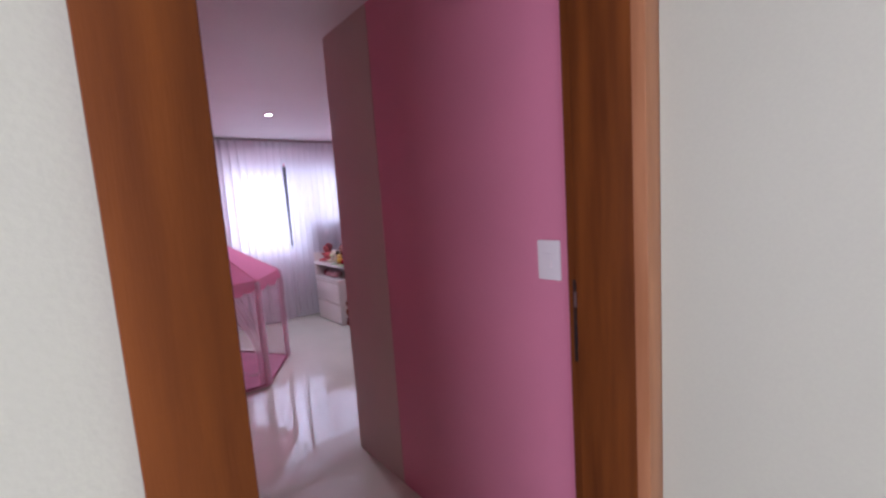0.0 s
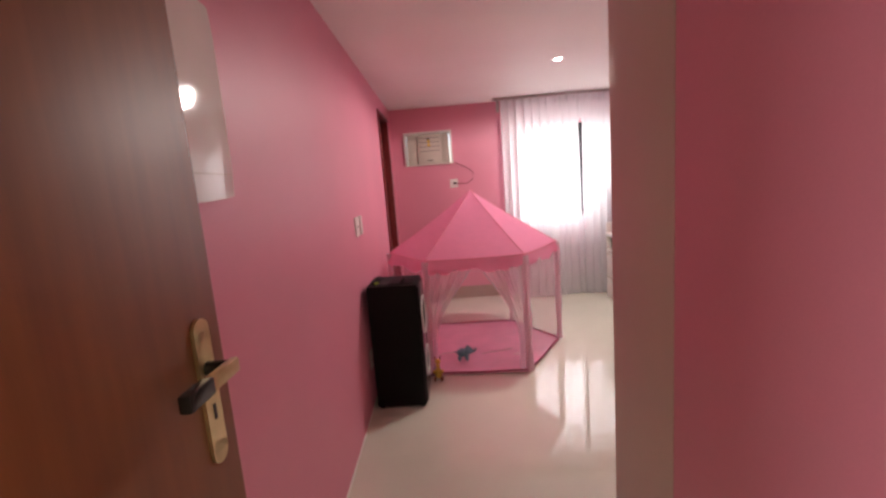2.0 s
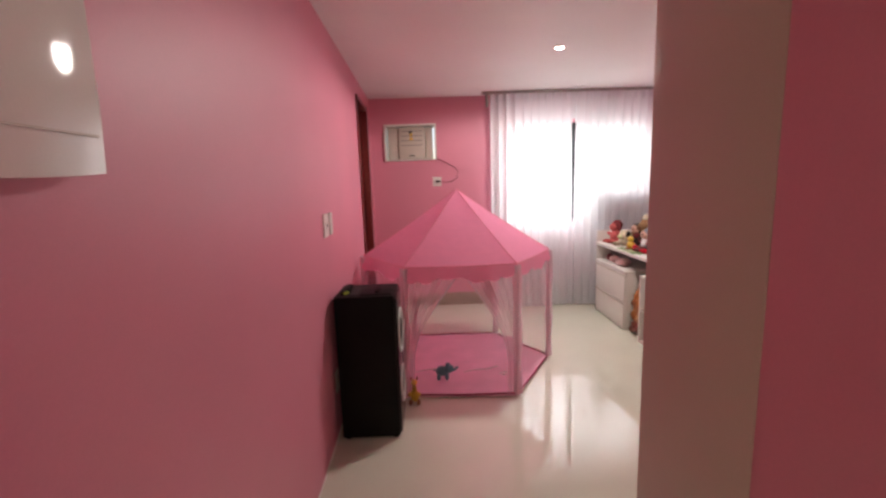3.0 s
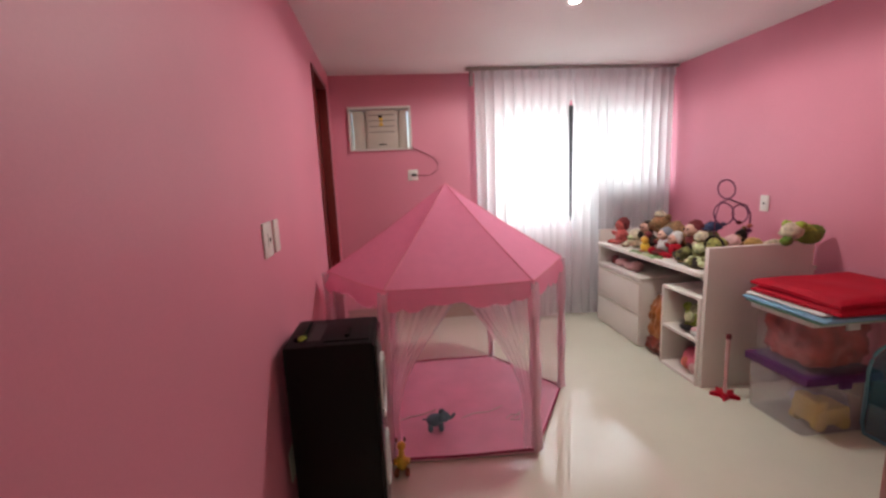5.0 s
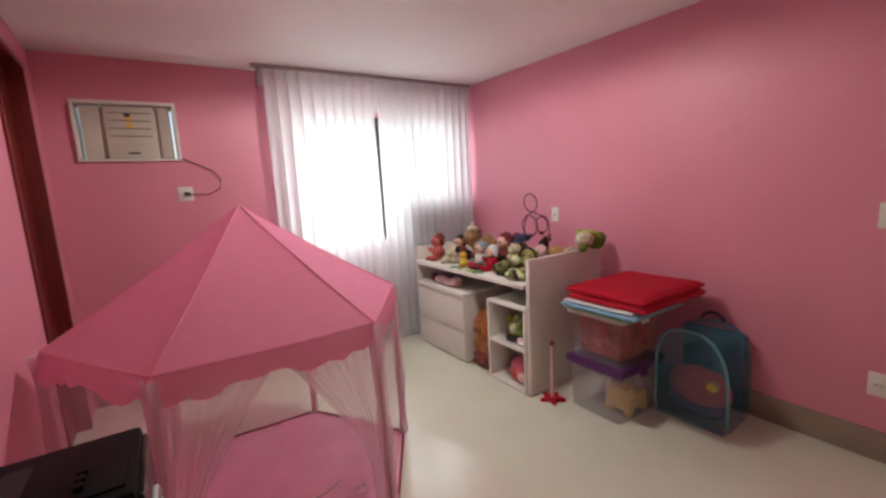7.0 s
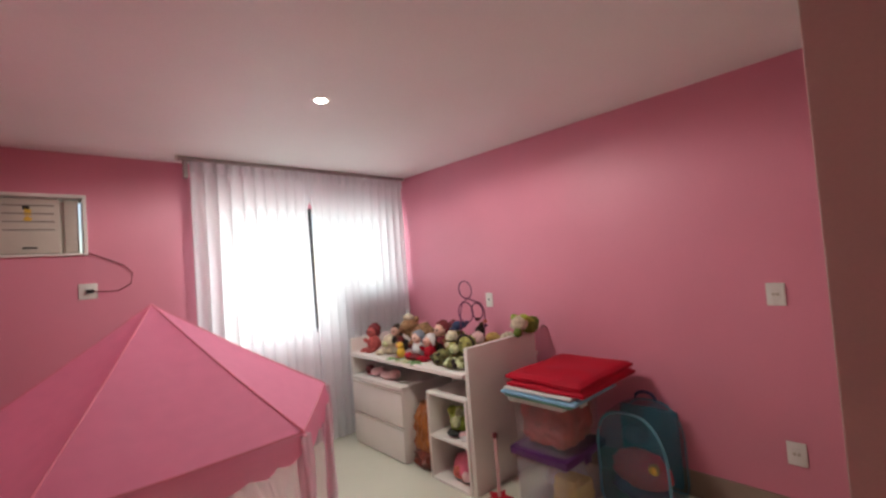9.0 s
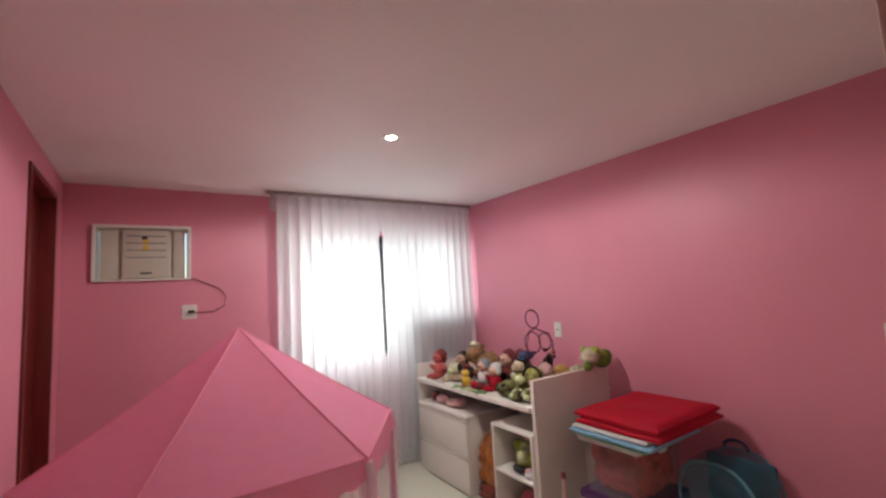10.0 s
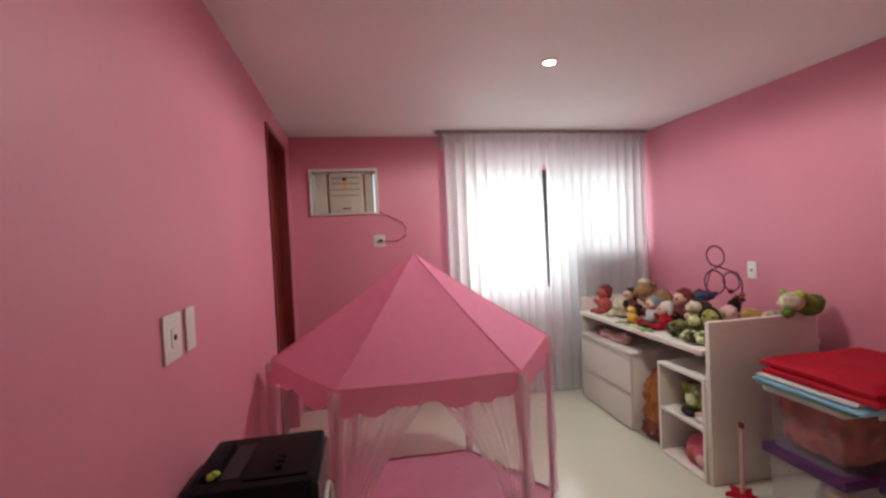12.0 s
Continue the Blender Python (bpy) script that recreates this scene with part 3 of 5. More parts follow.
# ---- wall plates ----
def wall_plate(label, m, width=0.075, height=0.118, dots=0, rocker=False, module=True, hole=None):
    """A plate on a wall whose face is local +x; local y runs along the wall."""
    ob = thing("wall_plate", label, "wall socket" if not rocker else "light switch", m)
    part("cover", boxed(0.0, 0.009, -width / 2, width / 2, -height / 2, height / 2, bevel=0.006), PLATE, ob)
    if rocker:
        part("rocker", boxed(0.009, 0.0125, -0.014, 0.014, -0.022, 0.022, bevel=0.002), PLATE, ob)
    elif module:
        part("module", boxed(0.009, 0.012, -0.02, 0.02, -0.026, 0.026, bevel=0.002), PLATE, ob)
    if dots:
        bm = bmesh.new()
        for i in range(dots):
            disc(0.008, 0.003, pose(0.0125, (i - (dots - 1) / 2) * 0.018, 0, 0, 90, 0), 10, bm=bm)
        part("socket_hole", bm, hole or DARK, ob)
    return ob


wall_plate("white socket plate with a dark hole on the pink wall", LEFT_WALL @ pose(0, 0.975, 1.232), 0.115, 0.13, dots=1)
wall_plate("narrow blank white plate beside the socket", LEFT_WALL @ pose(0, 1.105, 1.232), 0.07, 0.13, module=False)
wall_plate("white low socket plate half hidden by the loudspeaker", LEFT_WALL @ pose(0, 0.972, 0.318), 0.08, 0.13, dots=2, hole=AC_WHITE)
wall_plate("white light switch beside the doorway", pose(STUB, 1.045, 1.262, 0, 0, 180), 0.085, 0.125, rocker=True)
wall_plate("white double socket above the skirting", pose(RIGHT, 4.87, 1.138, 0, 0, 180), 0.075, 0.12, dots=1)
wall_plate("white plate on the pink wall", pose(RIGHT, 2.905, 1.19, 0, 0, 180), 0.08, 0.118, dots=2, hole=AC_WHITE)
wall_plate("white low socket plate on the pink wall", pose(RIGHT, 2.885, 0.382, 0, 0, 180), 0.08, 0.118, dots=2, hole=AC_WHITE)
ac_plug = wall_plate("white socket with the air conditioner's plug in it", pose(0.842, BACK, 1.468, 0, 0, -90), 0.10, 0.105)
part("plug", boxed(0.012, 0.038, -0.012, 0.03, -0.012, 0.012, bevel=0.004), DARK, ac_plug, "dark plug")

# ---- white appliance on the left wall ----
heater = thing("wall_appliance", "glossy white wall-mounted appliance with a curved bottom", "appliance", LEFT_WALL @ pose(0, -0.91, 1.462))
W, H, D = 0.215, 0.46, 0.055
bm = bmesh.new()
NY, NZ = 16, 12
cells = []
for k in range(NZ + 1):
    line = []
    for i in range(NY + 1):
        u, v = 2 * i / NY - 1, k / NZ
        z = 0.010 * u * u * (1 - v) + v * H
        x = D * (0.86 + 0.14 * (1 - u ** 4)) * (0.9 + 0.1 * min(1, 5 * v) * min(1, 5 * (1 - v)) ** 0.5)
        line.append(bm.verts.new((x, u * W, z)))
    cells.append(line)
for r, s in zip(cells, cells[1:]):
    for i in range(NY):
        bm.faces.new((r[i], r[i + 1], s[i + 1], s[i]))
rim = cells[0] + [r[-1] for r in cells[1:-1]] + cells[-1][::-1] + [r[0] for r in cells[-2:0:-1]]
back = [bm.verts.new((0.0, v.co.y, v.co.z)) for v in rim]
for i in range(len(rim)):
    n_ = (i + 1) % len(rim)
    bm.faces.new((rim[i], rim[n_], back[n_], back[i]))
part("cover", bm, HEATER, heater, smooth=40)
bm = bmesh.new()
box(bm, D * 0.96, D * 1.003, -W * 0.6, W * 0.9, 0.062, 0.065)
part("seam", bm, AC_WHITE, heater)
part("side_slot", boxed(0.03, 0.04, W, W + 0.002, 0.12, 0.42), AC_DARK, heater)


# ---- loudspeaker ----
spk = thing("loudspeaker", "tall black party loudspeaker standing against the pink wall", "loudspeaker", pose(0.402, 3.62, 0))
SX, SY, SH = 0.172, 0.155, 0.845
bm = boxed(-SX, SX - 0.012, -SY, SY, 0.012, SH, bevel=0.014)
part("cabinet", bm, BLACK, spk)
part("grille", boxed(SX - 0.014, SX, -SY + 0.012, SY - 0.012, 0.03, SH - 0.02, bevel=0.01), BLACK_GLOSS, spk)
for z, r in ((0.27, 0.105), (0.60, 0.125)):
    bm = bmesh.new()
    a = [(SX + 0.004, r * math.cos(k), z + r * math.sin(k)) for k in np.linspace(0, 2 * math.pi, 40, endpoint=False)]
    tube(a, 0.007, True, 8, bm)
    ring_ = part("speaker_ring", bm, PALE, spk, "white ring")
    bm = disc(r * 0.95, 0.012, pose(SX - 0.001, 0, z, 0, 90, 0), 32, r * 0.35)
    part("cone", bm, BLACK, ring_)
bm = bmesh.new()
box(bm, -SX + 0.145, SX - 0.03, -SY + 0.03, SY - 0.04, SH - 0.001, SH + 0.006, bevel=0.003)
part("control_panel", bm, BLACK, spk)
for y in (-0.09, -0.06, -0.03):
    part("knob", disc(0.011, 0.014, pose(0.06, y, SH + 0.012), 14), BLACK, spk)
bm = boxed(-SX + 0.03, -SX + 0.065, -SY + 0.06, SY - 0.05, SH - 0.004, SH + 0.016, bevel=0.007)
part("carry_handle", bm, BLACK, spk)
part("handle_recess", boxed(-SX + 0.08, -SX + 0.13, -SY + 0.05, SY - 0.06, SH - 0.003, SH + 0.002), DARK, spk)
for x in (-SX + 0.03, SX - 0.04):
    for y in (-SY + 0.03, SY - 0.03):
        part("foot", disc(0.016, 0.014, pose(x, y, 0.007), 12), DARK, spk)
bm = bmesh.new()
for i in range(7):
    blob(bm, (0.008 * math.sin(i * 2.1), 0.011 * math.cos(i * 1.7), 0.009 + 0.004 * (i % 2)), (0.008, 0.011, 0.007), 0, 0.2, seed=i, sub=2)
solid("small_toy", bm, LIME, "small bright green toy lying on the loudspeaker", "toy", pose(0.292, 3.535, SH - 0.002))

# ---- play tent ----
tent = thing("play_tent", "pink hexagonal play tent with scalloped roof and netting sides", "play tent")
CX, CY = 0.965, 4.53
CORNER = [(0.585, 3.97), (1.335, 3.97), (1.70, 4.53), (1.345, 5.09), (0.585, 5.09), (0.232, 4.53)]
APEX = Vector((0.982, 4.62, 1.395))
FOOT = [(0.560, 3.925), (1.322, 3.888), (1.690, 4.505), (1.342, 5.075), (0.590, 5.09), (0.224, 4.51)]
EAVE = 0.90


def along(a, b, k):
    return a[0] + (b[0] - a[0]) * k, a[1] + (b[1] - a[1]) * k


for i in range(6):
    a, b = CORNER[i], CORNER[(i + 1) % 6]
    fa, fb = FOOT[i], FOOT[(i + 1) % 6]
    bm = bmesh.new()
    grid = []
    n, rws = 10, 12
    for r in range(rws + 1):
        v = r / rws
        line = []
        for c in range(n + 1):
            x, y = along(a, b, c / n)
            p = Vector((x, y, EAVE - 0.006 * math.sin(math.pi * c / n)))
            p = p.lerp(APEX, v)
            p.z -= 0.035 * math.sin(math.pi * v) * (1 - v * 0.3) * (0.35 + 0.65 * math.sin(math.pi * c / n))
            p += 0.004 * Vector((noise.noise(p * 9), noise.noise(p * 9 + Vector((5, 0, 0))), noise.noise(p * 7)))  * math.sin(math.pi * c / n)
            line.append(bm.verts.new(p))
        grid.append(line)
    for r in range(rws):
        for c in range(n):
            bm.faces.new((grid[r][c], grid[r][c + 1], grid[r + 1][c + 1], grid[r + 1][c]))
    bmesh.ops.remove_doubles(bm, verts=bm.verts[:], dist=0.0008)
    part("roof_panel", bm, TENT_CLOTH, tent, smooth=180)
    # scalloped valance hanging from the eave
    bm = bmesh.new()
    cols = 40
    line = []
    for c in range(cols + 1):
        u = c / cols
        x, y = along(a, b, u)
        z = EAVE - 0.006 * math.sin(math.pi * u)
        drop = 0.078 + 0.020 * abs(math.sin(math.pi * (u * 6 + 0.3 * math.sin(u * 7 + i)))) + 0.016 * math.sin(u * 11 + i * 1.3) + 0.010 * noise.noise(Vector((u * 14, i * 3.0, 0)))
        ox, oy = (x - CX) * 0.03, (y - CY) * 0.03
        wob = 0.008 * math.sin(u * 19 + i * 2)
        line.append([bm.verts.new((x, y, z)), bm.verts.new((x + ox * 0.7 + wob * 0.5, y + oy * 0.7 + wob * 0.5, z - drop * 0.55)), bm.verts.new((x + ox + wob, y + oy + wob, z - drop))])
    for p, q in zip(line, line[1:]):
        for k in range(2):
            bm.faces.new((p[k], q[k], q[k + 1], p[k + 1]))
    part("valance", bm, VALANCE, tent, smooth=180)
    # seam piping along hip and eave
    bm = tube([(p[0], p[1], p[2]) for p in [Vector((*a, EAVE + 0.002)).lerp(APEX, k) - Vector((0, 0, 0.0115 * math.sin(math.pi * k))) for k in np.linspace(0, 1, 10)]], 0.004, sides=6)
    tube([(*along(a, b, k), EAVE + 0.001 - 0.006 * math.sin(math.pi * k)) for k in np.linspace(0, 1, 12)], 0.0035, sides=6, bm=bm)
    part("seam", bm, TENT, tent)
    # pole in its cloth sleeve
    bm = tube([(*along(fa, a, z / EAVE), z) for z in (0.02, 0.25, 0.5, 0.75, EAVE - 0.01)], 0.010, sides=10)
    pole = part("pole", bm, POLE, tent, "pink plastic pole")
    bm = bmesh.new()
    ringz = []
    for k in range(9):
        z = 0.02 + (EAVE - 0.03) * k / 8
        w = 0.042 + 0.008 * math.sin(k * 1.9 + i)
        px, py = along(fa, a, z / EAVE)
        ringz.append([bm.verts.new((px + w * math.cos(q) * (0.55 + 0.2 * math.sin(3 * q + i)), py + w * math.sin(q) * (0.55 + 0.2 * math.sin(2 * q + k * 0.6)), z)) for q in np.linspace(0, 2 * math.pi, 12, endpoint=False)])
    for r, s in zip(ringz, ringz[1:]):
        for k in range(12):
            bm.faces.new((r[k], r[(k + 1) % 12], s[(k + 1) % 12], s[k]))
    part("sleeve", bm, SLEEVE, pole, "pale pink cloth sleeve", smooth=180)
    # netting, drawn aside at the open front and closed elsewhere
    bm = bmesh.new()
    cols, rws = 44, 12
    gathered = i in (0,)
    sheets = ((0.0, 0.5, 1), (1.0, 0.5, -1)) if gathered else ((0.0, 1.0, 0),)
    for u0, u1, side in sheets:
        grid = []
        for r in range(rws + 1):
            v = r / rws
            z = EAVE - 0.03 - (EAVE - 0.05) * v
            line = []
            for c in range(cols + 1):
                u = u0 + (u1 - u0) * c / cols * ((1 - 0.86 * math.sin(min(1, v * 1.35) * math.pi / 2) ** 1.2) if side else 1)
                x, y = along(along(fa, fb, u), along(a, b, u), z / EAVE)
                w = 0.007 * math.sin(c * 1.1 + i) * (0.4 + v) + 0.012 * math.sin(c * 0.31 + 4 * v + i)
                line.append(bm.verts.new((x + (CX - x) * 0.02 + w * 0.5, y + (CY - y) * 0.03 + w, z)))
            grid.append(line)
        for r in range(rws):
            for c in range(cols):
                bm.faces.new((grid[r][c], grid[r][c + 1], grid[r + 1][c + 1], grid[r + 1][c]))
    part("netting", bm, TENT_NET_GATHERED if gathered else TENT_NET, tent, "sheer pale pink netting", smooth=180)
    bm = tube([(*along(fa, fb, k), 0.022 + 0.003 * math.sin(k * 9 + i)) for k in np.linspace(0, 1, 8)], 0.0065, sides=8)
    part("floor_binding", bm, TENT_TRIM, tent, "crimson floor binding")
mat_ = part("floor_mat", prism([(CX + (x - CX) * 0.995, CY + (y - CY) * 0.995) for x, y in FOOT], 0.003, 0.016), TENT_MAT, tent, "bright pink padded floor")
for pts_ in ([(0.60, 4.28, 0.019), (0.68, 4.315, 0.020), (0.76, 4.33, 0.019), (0.84, 4.37, 0.019)], [(0.98, 4.25, 0.019), (1.06, 4.285, 0.020), (1.16, 4.29, 0.019), (1.25, 4.34, 0.019)],
             [(1.24, 4.20, 0.019), (1.28, 4.235, 0.021), (1.33, 4.22, 0.019), (1.31, 4.17, 0.020), (1.26, 4.18, 0.021), (1.34, 4.25, 0.023)]):
    part("tie_ribbon", tube(pts_, 0.003, sides=6), PLATE, tent, "thin pale tie ribbon lying loose")
# blue-grey elephant standing on the tent's floor, facing +x
elephant = thing("elephant_toy", "small blue-grey toy elephant on the tent floor", "toy", pose(0.835, 4.16, 0.0165, 0, 0, -4) @ Matrix.Scale(0.80, 4))
ELEPHANT = [("body", [((-0.02, 0, 0.078), (0.062, 0.042, 0.046))]), ("head", [((0.048, 0, 0.098), (0.036, 0.036, 0.036))]),
            ("trunk", [((0.080, 0, 0.088), (0.017, 0.014, 0.014)), ((0.094, 0, 0.092), (0.0145, 0.012, 0.012)), ((0.106, 0, 0.102), (0.012, 0.010, 0.010)), ((0.115, 0, 0.113), (0.011, 0.009, 0.009))]),
            ("tail", [((-0.09, 0, 0.085), (0.022, 0.005, 0.006))])]
ELEPHANT += [("leg", [((x, y, 0.028), (0.018, 0.017, 0.030))]) for x in (-0.055, 0.02) for y in (-0.026, 0.026)]
ELEPHANT += [("ear", [((0.028, y * 0.036, 0.108), (0.024, 0.010, 0.032))]) for y in (-1, 1)]
for k, (name, forms) in enumerate(ELEPHANT):
    bm = bmesh.new()
    for centre, size in forms:
        blob(bm, centre, size, 0, 0.04, seed=k)
    part(name, bm, TEAL, elephant, smooth=180)
# giraffe doll by the tent's front corner
GIRAFFE = (("body", (0, 0, 0.045), (0.030, 0.028, 0.042), YELLOW), ("neck", (0, -0.005, 0.10), (0.015, 0.015, 0.035), YELLOW), ("head", (0.002, -0.015, 0.145), (0.022, 0.026, 0.02), YELLOW),
           ("leg", (-0.026, -0.035, 0.014), (0.013, 0.032, 0.013), BROWN), ("leg", (0.026, -0.035, 0.014), (0.013, 0.032, 0.013), BROWN), ("horn", (-0.02, 0.0, 0.168), (0.006, 0.006, 0.014), BROWN),
           ("horn", (0.02, 0.0, 0.168), (0.006, 0.006, 0.014), BROWN), ("arm", (-0.032, -0.02, 0.065), (0.010, 0.024, 0.012), YELLOW), ("arm", (0.032, -0.02, 0.065), (0.010, 0.024, 0.012), YELLOW))
giraffe = thing("giraffe_toy", "small yellow and brown giraffe toy by the tent", "toy", pose(0.625, 3.872, 0.001))
for k, (name, at, size, mat) in enumerate(GIRAFFE):
    bm = bmesh.new()
    blob(bm, at, size, seed=k + 1)
    part(name, bm, mat, giraffe, smooth=180)

# ---- desk with end panels ----
desk = thing("desk", "white laminate toy desk with a raised end panel", "desk")
PY = 4.345
part("end_panel", boxed(2.575, 3.30, PY, PY + 0.03, 0.0, 0.93, bevel=0.003), LAMINATE, desk)
part("tabletop", boxed(2.55, 3.36, PY + 0.03, 5.76, 0.735, 0.765, bevel=0.003), LAMINATE, desk)
part("end_panel", boxed(2.57, 3.30, 5.76, 5.785, 0.0, 0.88, bevel=0.003), LAMINATE, desk)
part("back_panel", boxed(3.33, 3.345, PY + 0.03, 5.76, 0.25, 0.735), LAMINATE, desk)

drawers = thing("drawer_unit", "white two-drawer unit under the desk", "drawers")
DY0, DY1, DH = 5.05, 5.75, 0.575
part("body", boxed(2.575, 3.08, DY0, DY1, 0.005, DH - 0.025, bevel=0.002), LAMINATE, drawers)
part("top", boxed(2.553, 3.085, DY0 - 0.006, DY1 + 0.004, DH - 0.025, DH, bevel=0.004), LAMINATE, drawers)
for z0, z1 in ((0.012, 0.265), (0.275, 0.535)):
    f = part("drawer_front", boxed(2.555, 2.575, DY0 + 0.004, DY1 - 0.004, z0, z1, bevel=0.003), LAMINATE, drawers)
    part("pull_groove", boxed(2.551, 2.556, DY0 + 0.004, DY1 - 0.004, z1 - 0.014, z1 - 0.002), AC_WHITE, f)

shelf = thing("shelf_unit", "white open shelf unit with two compartments of toys", "shelf")
SY0, SY1, SHH = PY + 0.0305, 4.765, 0.60
part("side_panel", boxed(2.56, 2.97, SY1 - 0.018, SY1, 0.0, SHH, bevel=0.002), LAMINATE, shelf)
part("side_panel", boxed(2.56, 2.97, SY0, SY0 + 0.018, 0.0, SHH, bevel=0.002), LAMINATE, shelf)
for z in (0.0, 0.29, SHH - 0.02):
    part("shelf_board", boxed(2.562, 2.968, SY0 + 0.018, SY1 - 0.018, z + 0.002, z + 0.02, bevel=0.002), LAMINATE, shelf)
part("back_panel", boxed(2.955, 2.966, SY0 + 0.018, SY1 - 0.018, 0.02, SHH - 0.02), LAMINATE, shelf)


def stuffed(name, label, mats, forms, m, category="soft toy", group="", names=None):
    """A soft toy of stuffed forms (centre, size, material, turn); with names, each form is a part."""
    if abs(m.translation.z - 0.7665) < 0.05:
        m = m @ Matrix.Scale(0.98, 4)
    if names:
        ob = thing(name, label, category, m, group)
        for k, f in enumerate(forms):
            bm = bmesh.new()
            blob(bm, f[0], f[1], 0, 0.20, f[3] if len(f) > 3 else (0, 0, 0), seed=k * 1.37 + len(label), sub=3 if max(f[1]) > 0.02 else 2)
            part(names[k], bm, mats[f[2] if len(f) > 2 else 0], ob, smooth=180)
        return ob
    bm = bmesh.new()
    for k, f in enumerate(forms):
        blob(bm, f[0], f[1], f[2] if len(f) > 2 else 0, 0.20, f[3] if len(f) > 3 else (0, 0, 0), seed=k * 1.37 + len(label), sub=3)
    return solid(name, bm, mats, label, category, m, group, smooth=180)


PUPPY = ["body", "head", "muzzle", "ear", "ear", "leg", "nose"]
CHICK = ["body", "head", "beak", "wing", "wing", "foot", "foot"]
DOLL = ["body", "head", "hair"] + ["leg", "arm", "hair_lock", "eye"] * 2
FROG = ["body", "head", "eye", "eye", "leg", "arm", "leg"]
TOY_FROG = ["body", "eye", "eye", "base", "belly"]


def rag_doll(s=1.0):
    """A sitting cloth doll that faces local -x: dress 0, face 1, hair 2, limbs 3."""
    f = [((0, 0, 0.065), (0.05, 0.058, 0.065)), ((-0.014, 0, 0.153), (0.042, 0.042, 0.042), 1), ((0.014, 0, 0.172), (0.046, 0.053, 0.046), 2)]
    for sy in (-1, 1):
        f += [((-0.065, sy * 0.03, 0.02), (0.05, 0.016, 0.018), 3), ((-0.02, sy * 0.066, 0.08), (0.035, 0.014, 0.016), 3, (0, 35, 0)), ((0.01, sy * 0.046, 0.15), (0.018, 0.018, 0.035), 2),
              ((-0.054, sy * 0.016, 0.16), (0.005, 0.007, 0.008), 4)]
    return [(tuple(c * s for c in a[0]), tuple(c * s for c in a[1]), *a[2:]) for a in f]


TOP = 0.7665


def lump(name, label, mats, forms, x, y, z, rz=0, category="soft toy", names=("body", "head", "muzzle", "mane")):
    """A small crumpled toy of a few forms, each a part."""
    ob = thing(name, label, category, pose(x, y, TOP + z, 0, 0, rz), "heap of toys")
    for k, f in enumerate(forms):
        bm = bmesh.new()
        blob(bm, f[0], f[1], 0, 0.25, f[3] if len(f) > 3 else (0, 0, 0), seed=k * 2.3 + x * 7 + y, sub=3)
        part(names[min(k, len(names) - 1)], bm, mats[f[2] if len(f) > 2 else 0], ob, smooth=180)
    return ob


stuffed("plush_doll", "coral-red plush doll with dark hair, by the curtain", [CORAL_ROSE, CORAL_ROSE, MAROON, CORAL_ROSE, DARK], rag_doll(1.12), pose(2.70, 5.60, TOP, 0, 0, 8), names=DOLL)
stuffed("plush_doll", "dark-haired plush doll in brown behind the puppy", [BROWN, SKIN, DARK_PLUSH, CORAL, DARK], rag_doll(1.0), pose(2.87, 5.50, TOP, 0, 0, 15), names=DOLL)
lump("plush_dog", "dark brown plush dog lying behind the dolls", [DARK_PLUSH, TAN], [((0, 0, 0.06), (0.05, 0.08, 0.055)), ((-0.03, -0.06, 0.12), (0.04, 0.04, 0.036)), ((-0.06, -0.065, 0.11), (0.02, 0.02, 0.016), 1)], 2.95, 5.63, 0.0, 20)
stuffed("plush_puppy", "cream plush puppy with one dark ear, slumped forward", [CREAM_PLUSH, PALE_GREEN, DARK_PLUSH], [
    ((0, 0, 0.055), (0.07, 0.085, 0.055)), ((-0.03, -0.05, 0.115), (0.06, 0.055, 0.05)), ((-0.08, -0.06, 0.10), (0.03, 0.03, 0.024), 1), ((-0.02, -0.105, 0.13), (0.024, 0.014, 0.03), 2),
    ((0.0, 0.0, 0.13), (0.022, 0.014, 0.03), 1), ((-0.085, 0.03, 0.022), (0.045, 0.022, 0.022)), ((-0.10, -0.06, 0.108), (0.008, 0.01, 0.008), 2)], pose(2.71, 5.37, TOP, 0, 0, -6), names=PUPPY)
stuffed("toy_chick", "small bright yellow toy chick", [YELLOW, CORAL, DARK], [
    ((0, 0, 0.04), (0.036, 0.036, 0.042)), ((-0.006, 0, 0.098), (0.031, 0.031, 0.030)), ((-0.036, 0, 0.095), (0.012, 0.010, 0.007), 1), ((0, 0.034, 0.045), (0.02, 0.008, 0.022)), ((0, -0.034, 0.045), (0.02, 0.008, 0.022)),
    ((-0.03, 0.014, 0.008), (0.018, 0.010, 0.008), 1), ((-0.03, -0.014, 0.008), (0.018, 0.010, 0.008), 1)], pose(2.655, 5.155, TOP), "toy", names=CHICK)
# the big shaggy bear lies on its front behind the others, a white bonnet on its head
lump("plush_bear", "big shaggy tan-brown bear lying behind the dolls", [TAN_BROWN, BROWN, DARK], [
    ((0, 0, 0.10), (0.09, 0.17, 0.10)), ((-0.05, 0.12, 0.17), (0.075, 0.08, 0.075)), ((-0.12, 0.13, 0.155), (0.03, 0.035, 0.028), 1), ((-0.02, 0.19, 0.225), (0.018, 0.026, 0.026)), ((-0.02, 0.06, 0.235), (0.018, 0.026, 0.026)),
    ((-0.08, 0.02, 0.05), (0.07, 0.035, 0.035)), ((-0.07, -0.14, 0.05), (0.07, 0.04, 0.04), 1)], 2.95, 5.22, 0.02, 0, names=("body", "head", "muzzle", "ear", "ear", "arm", "leg"))
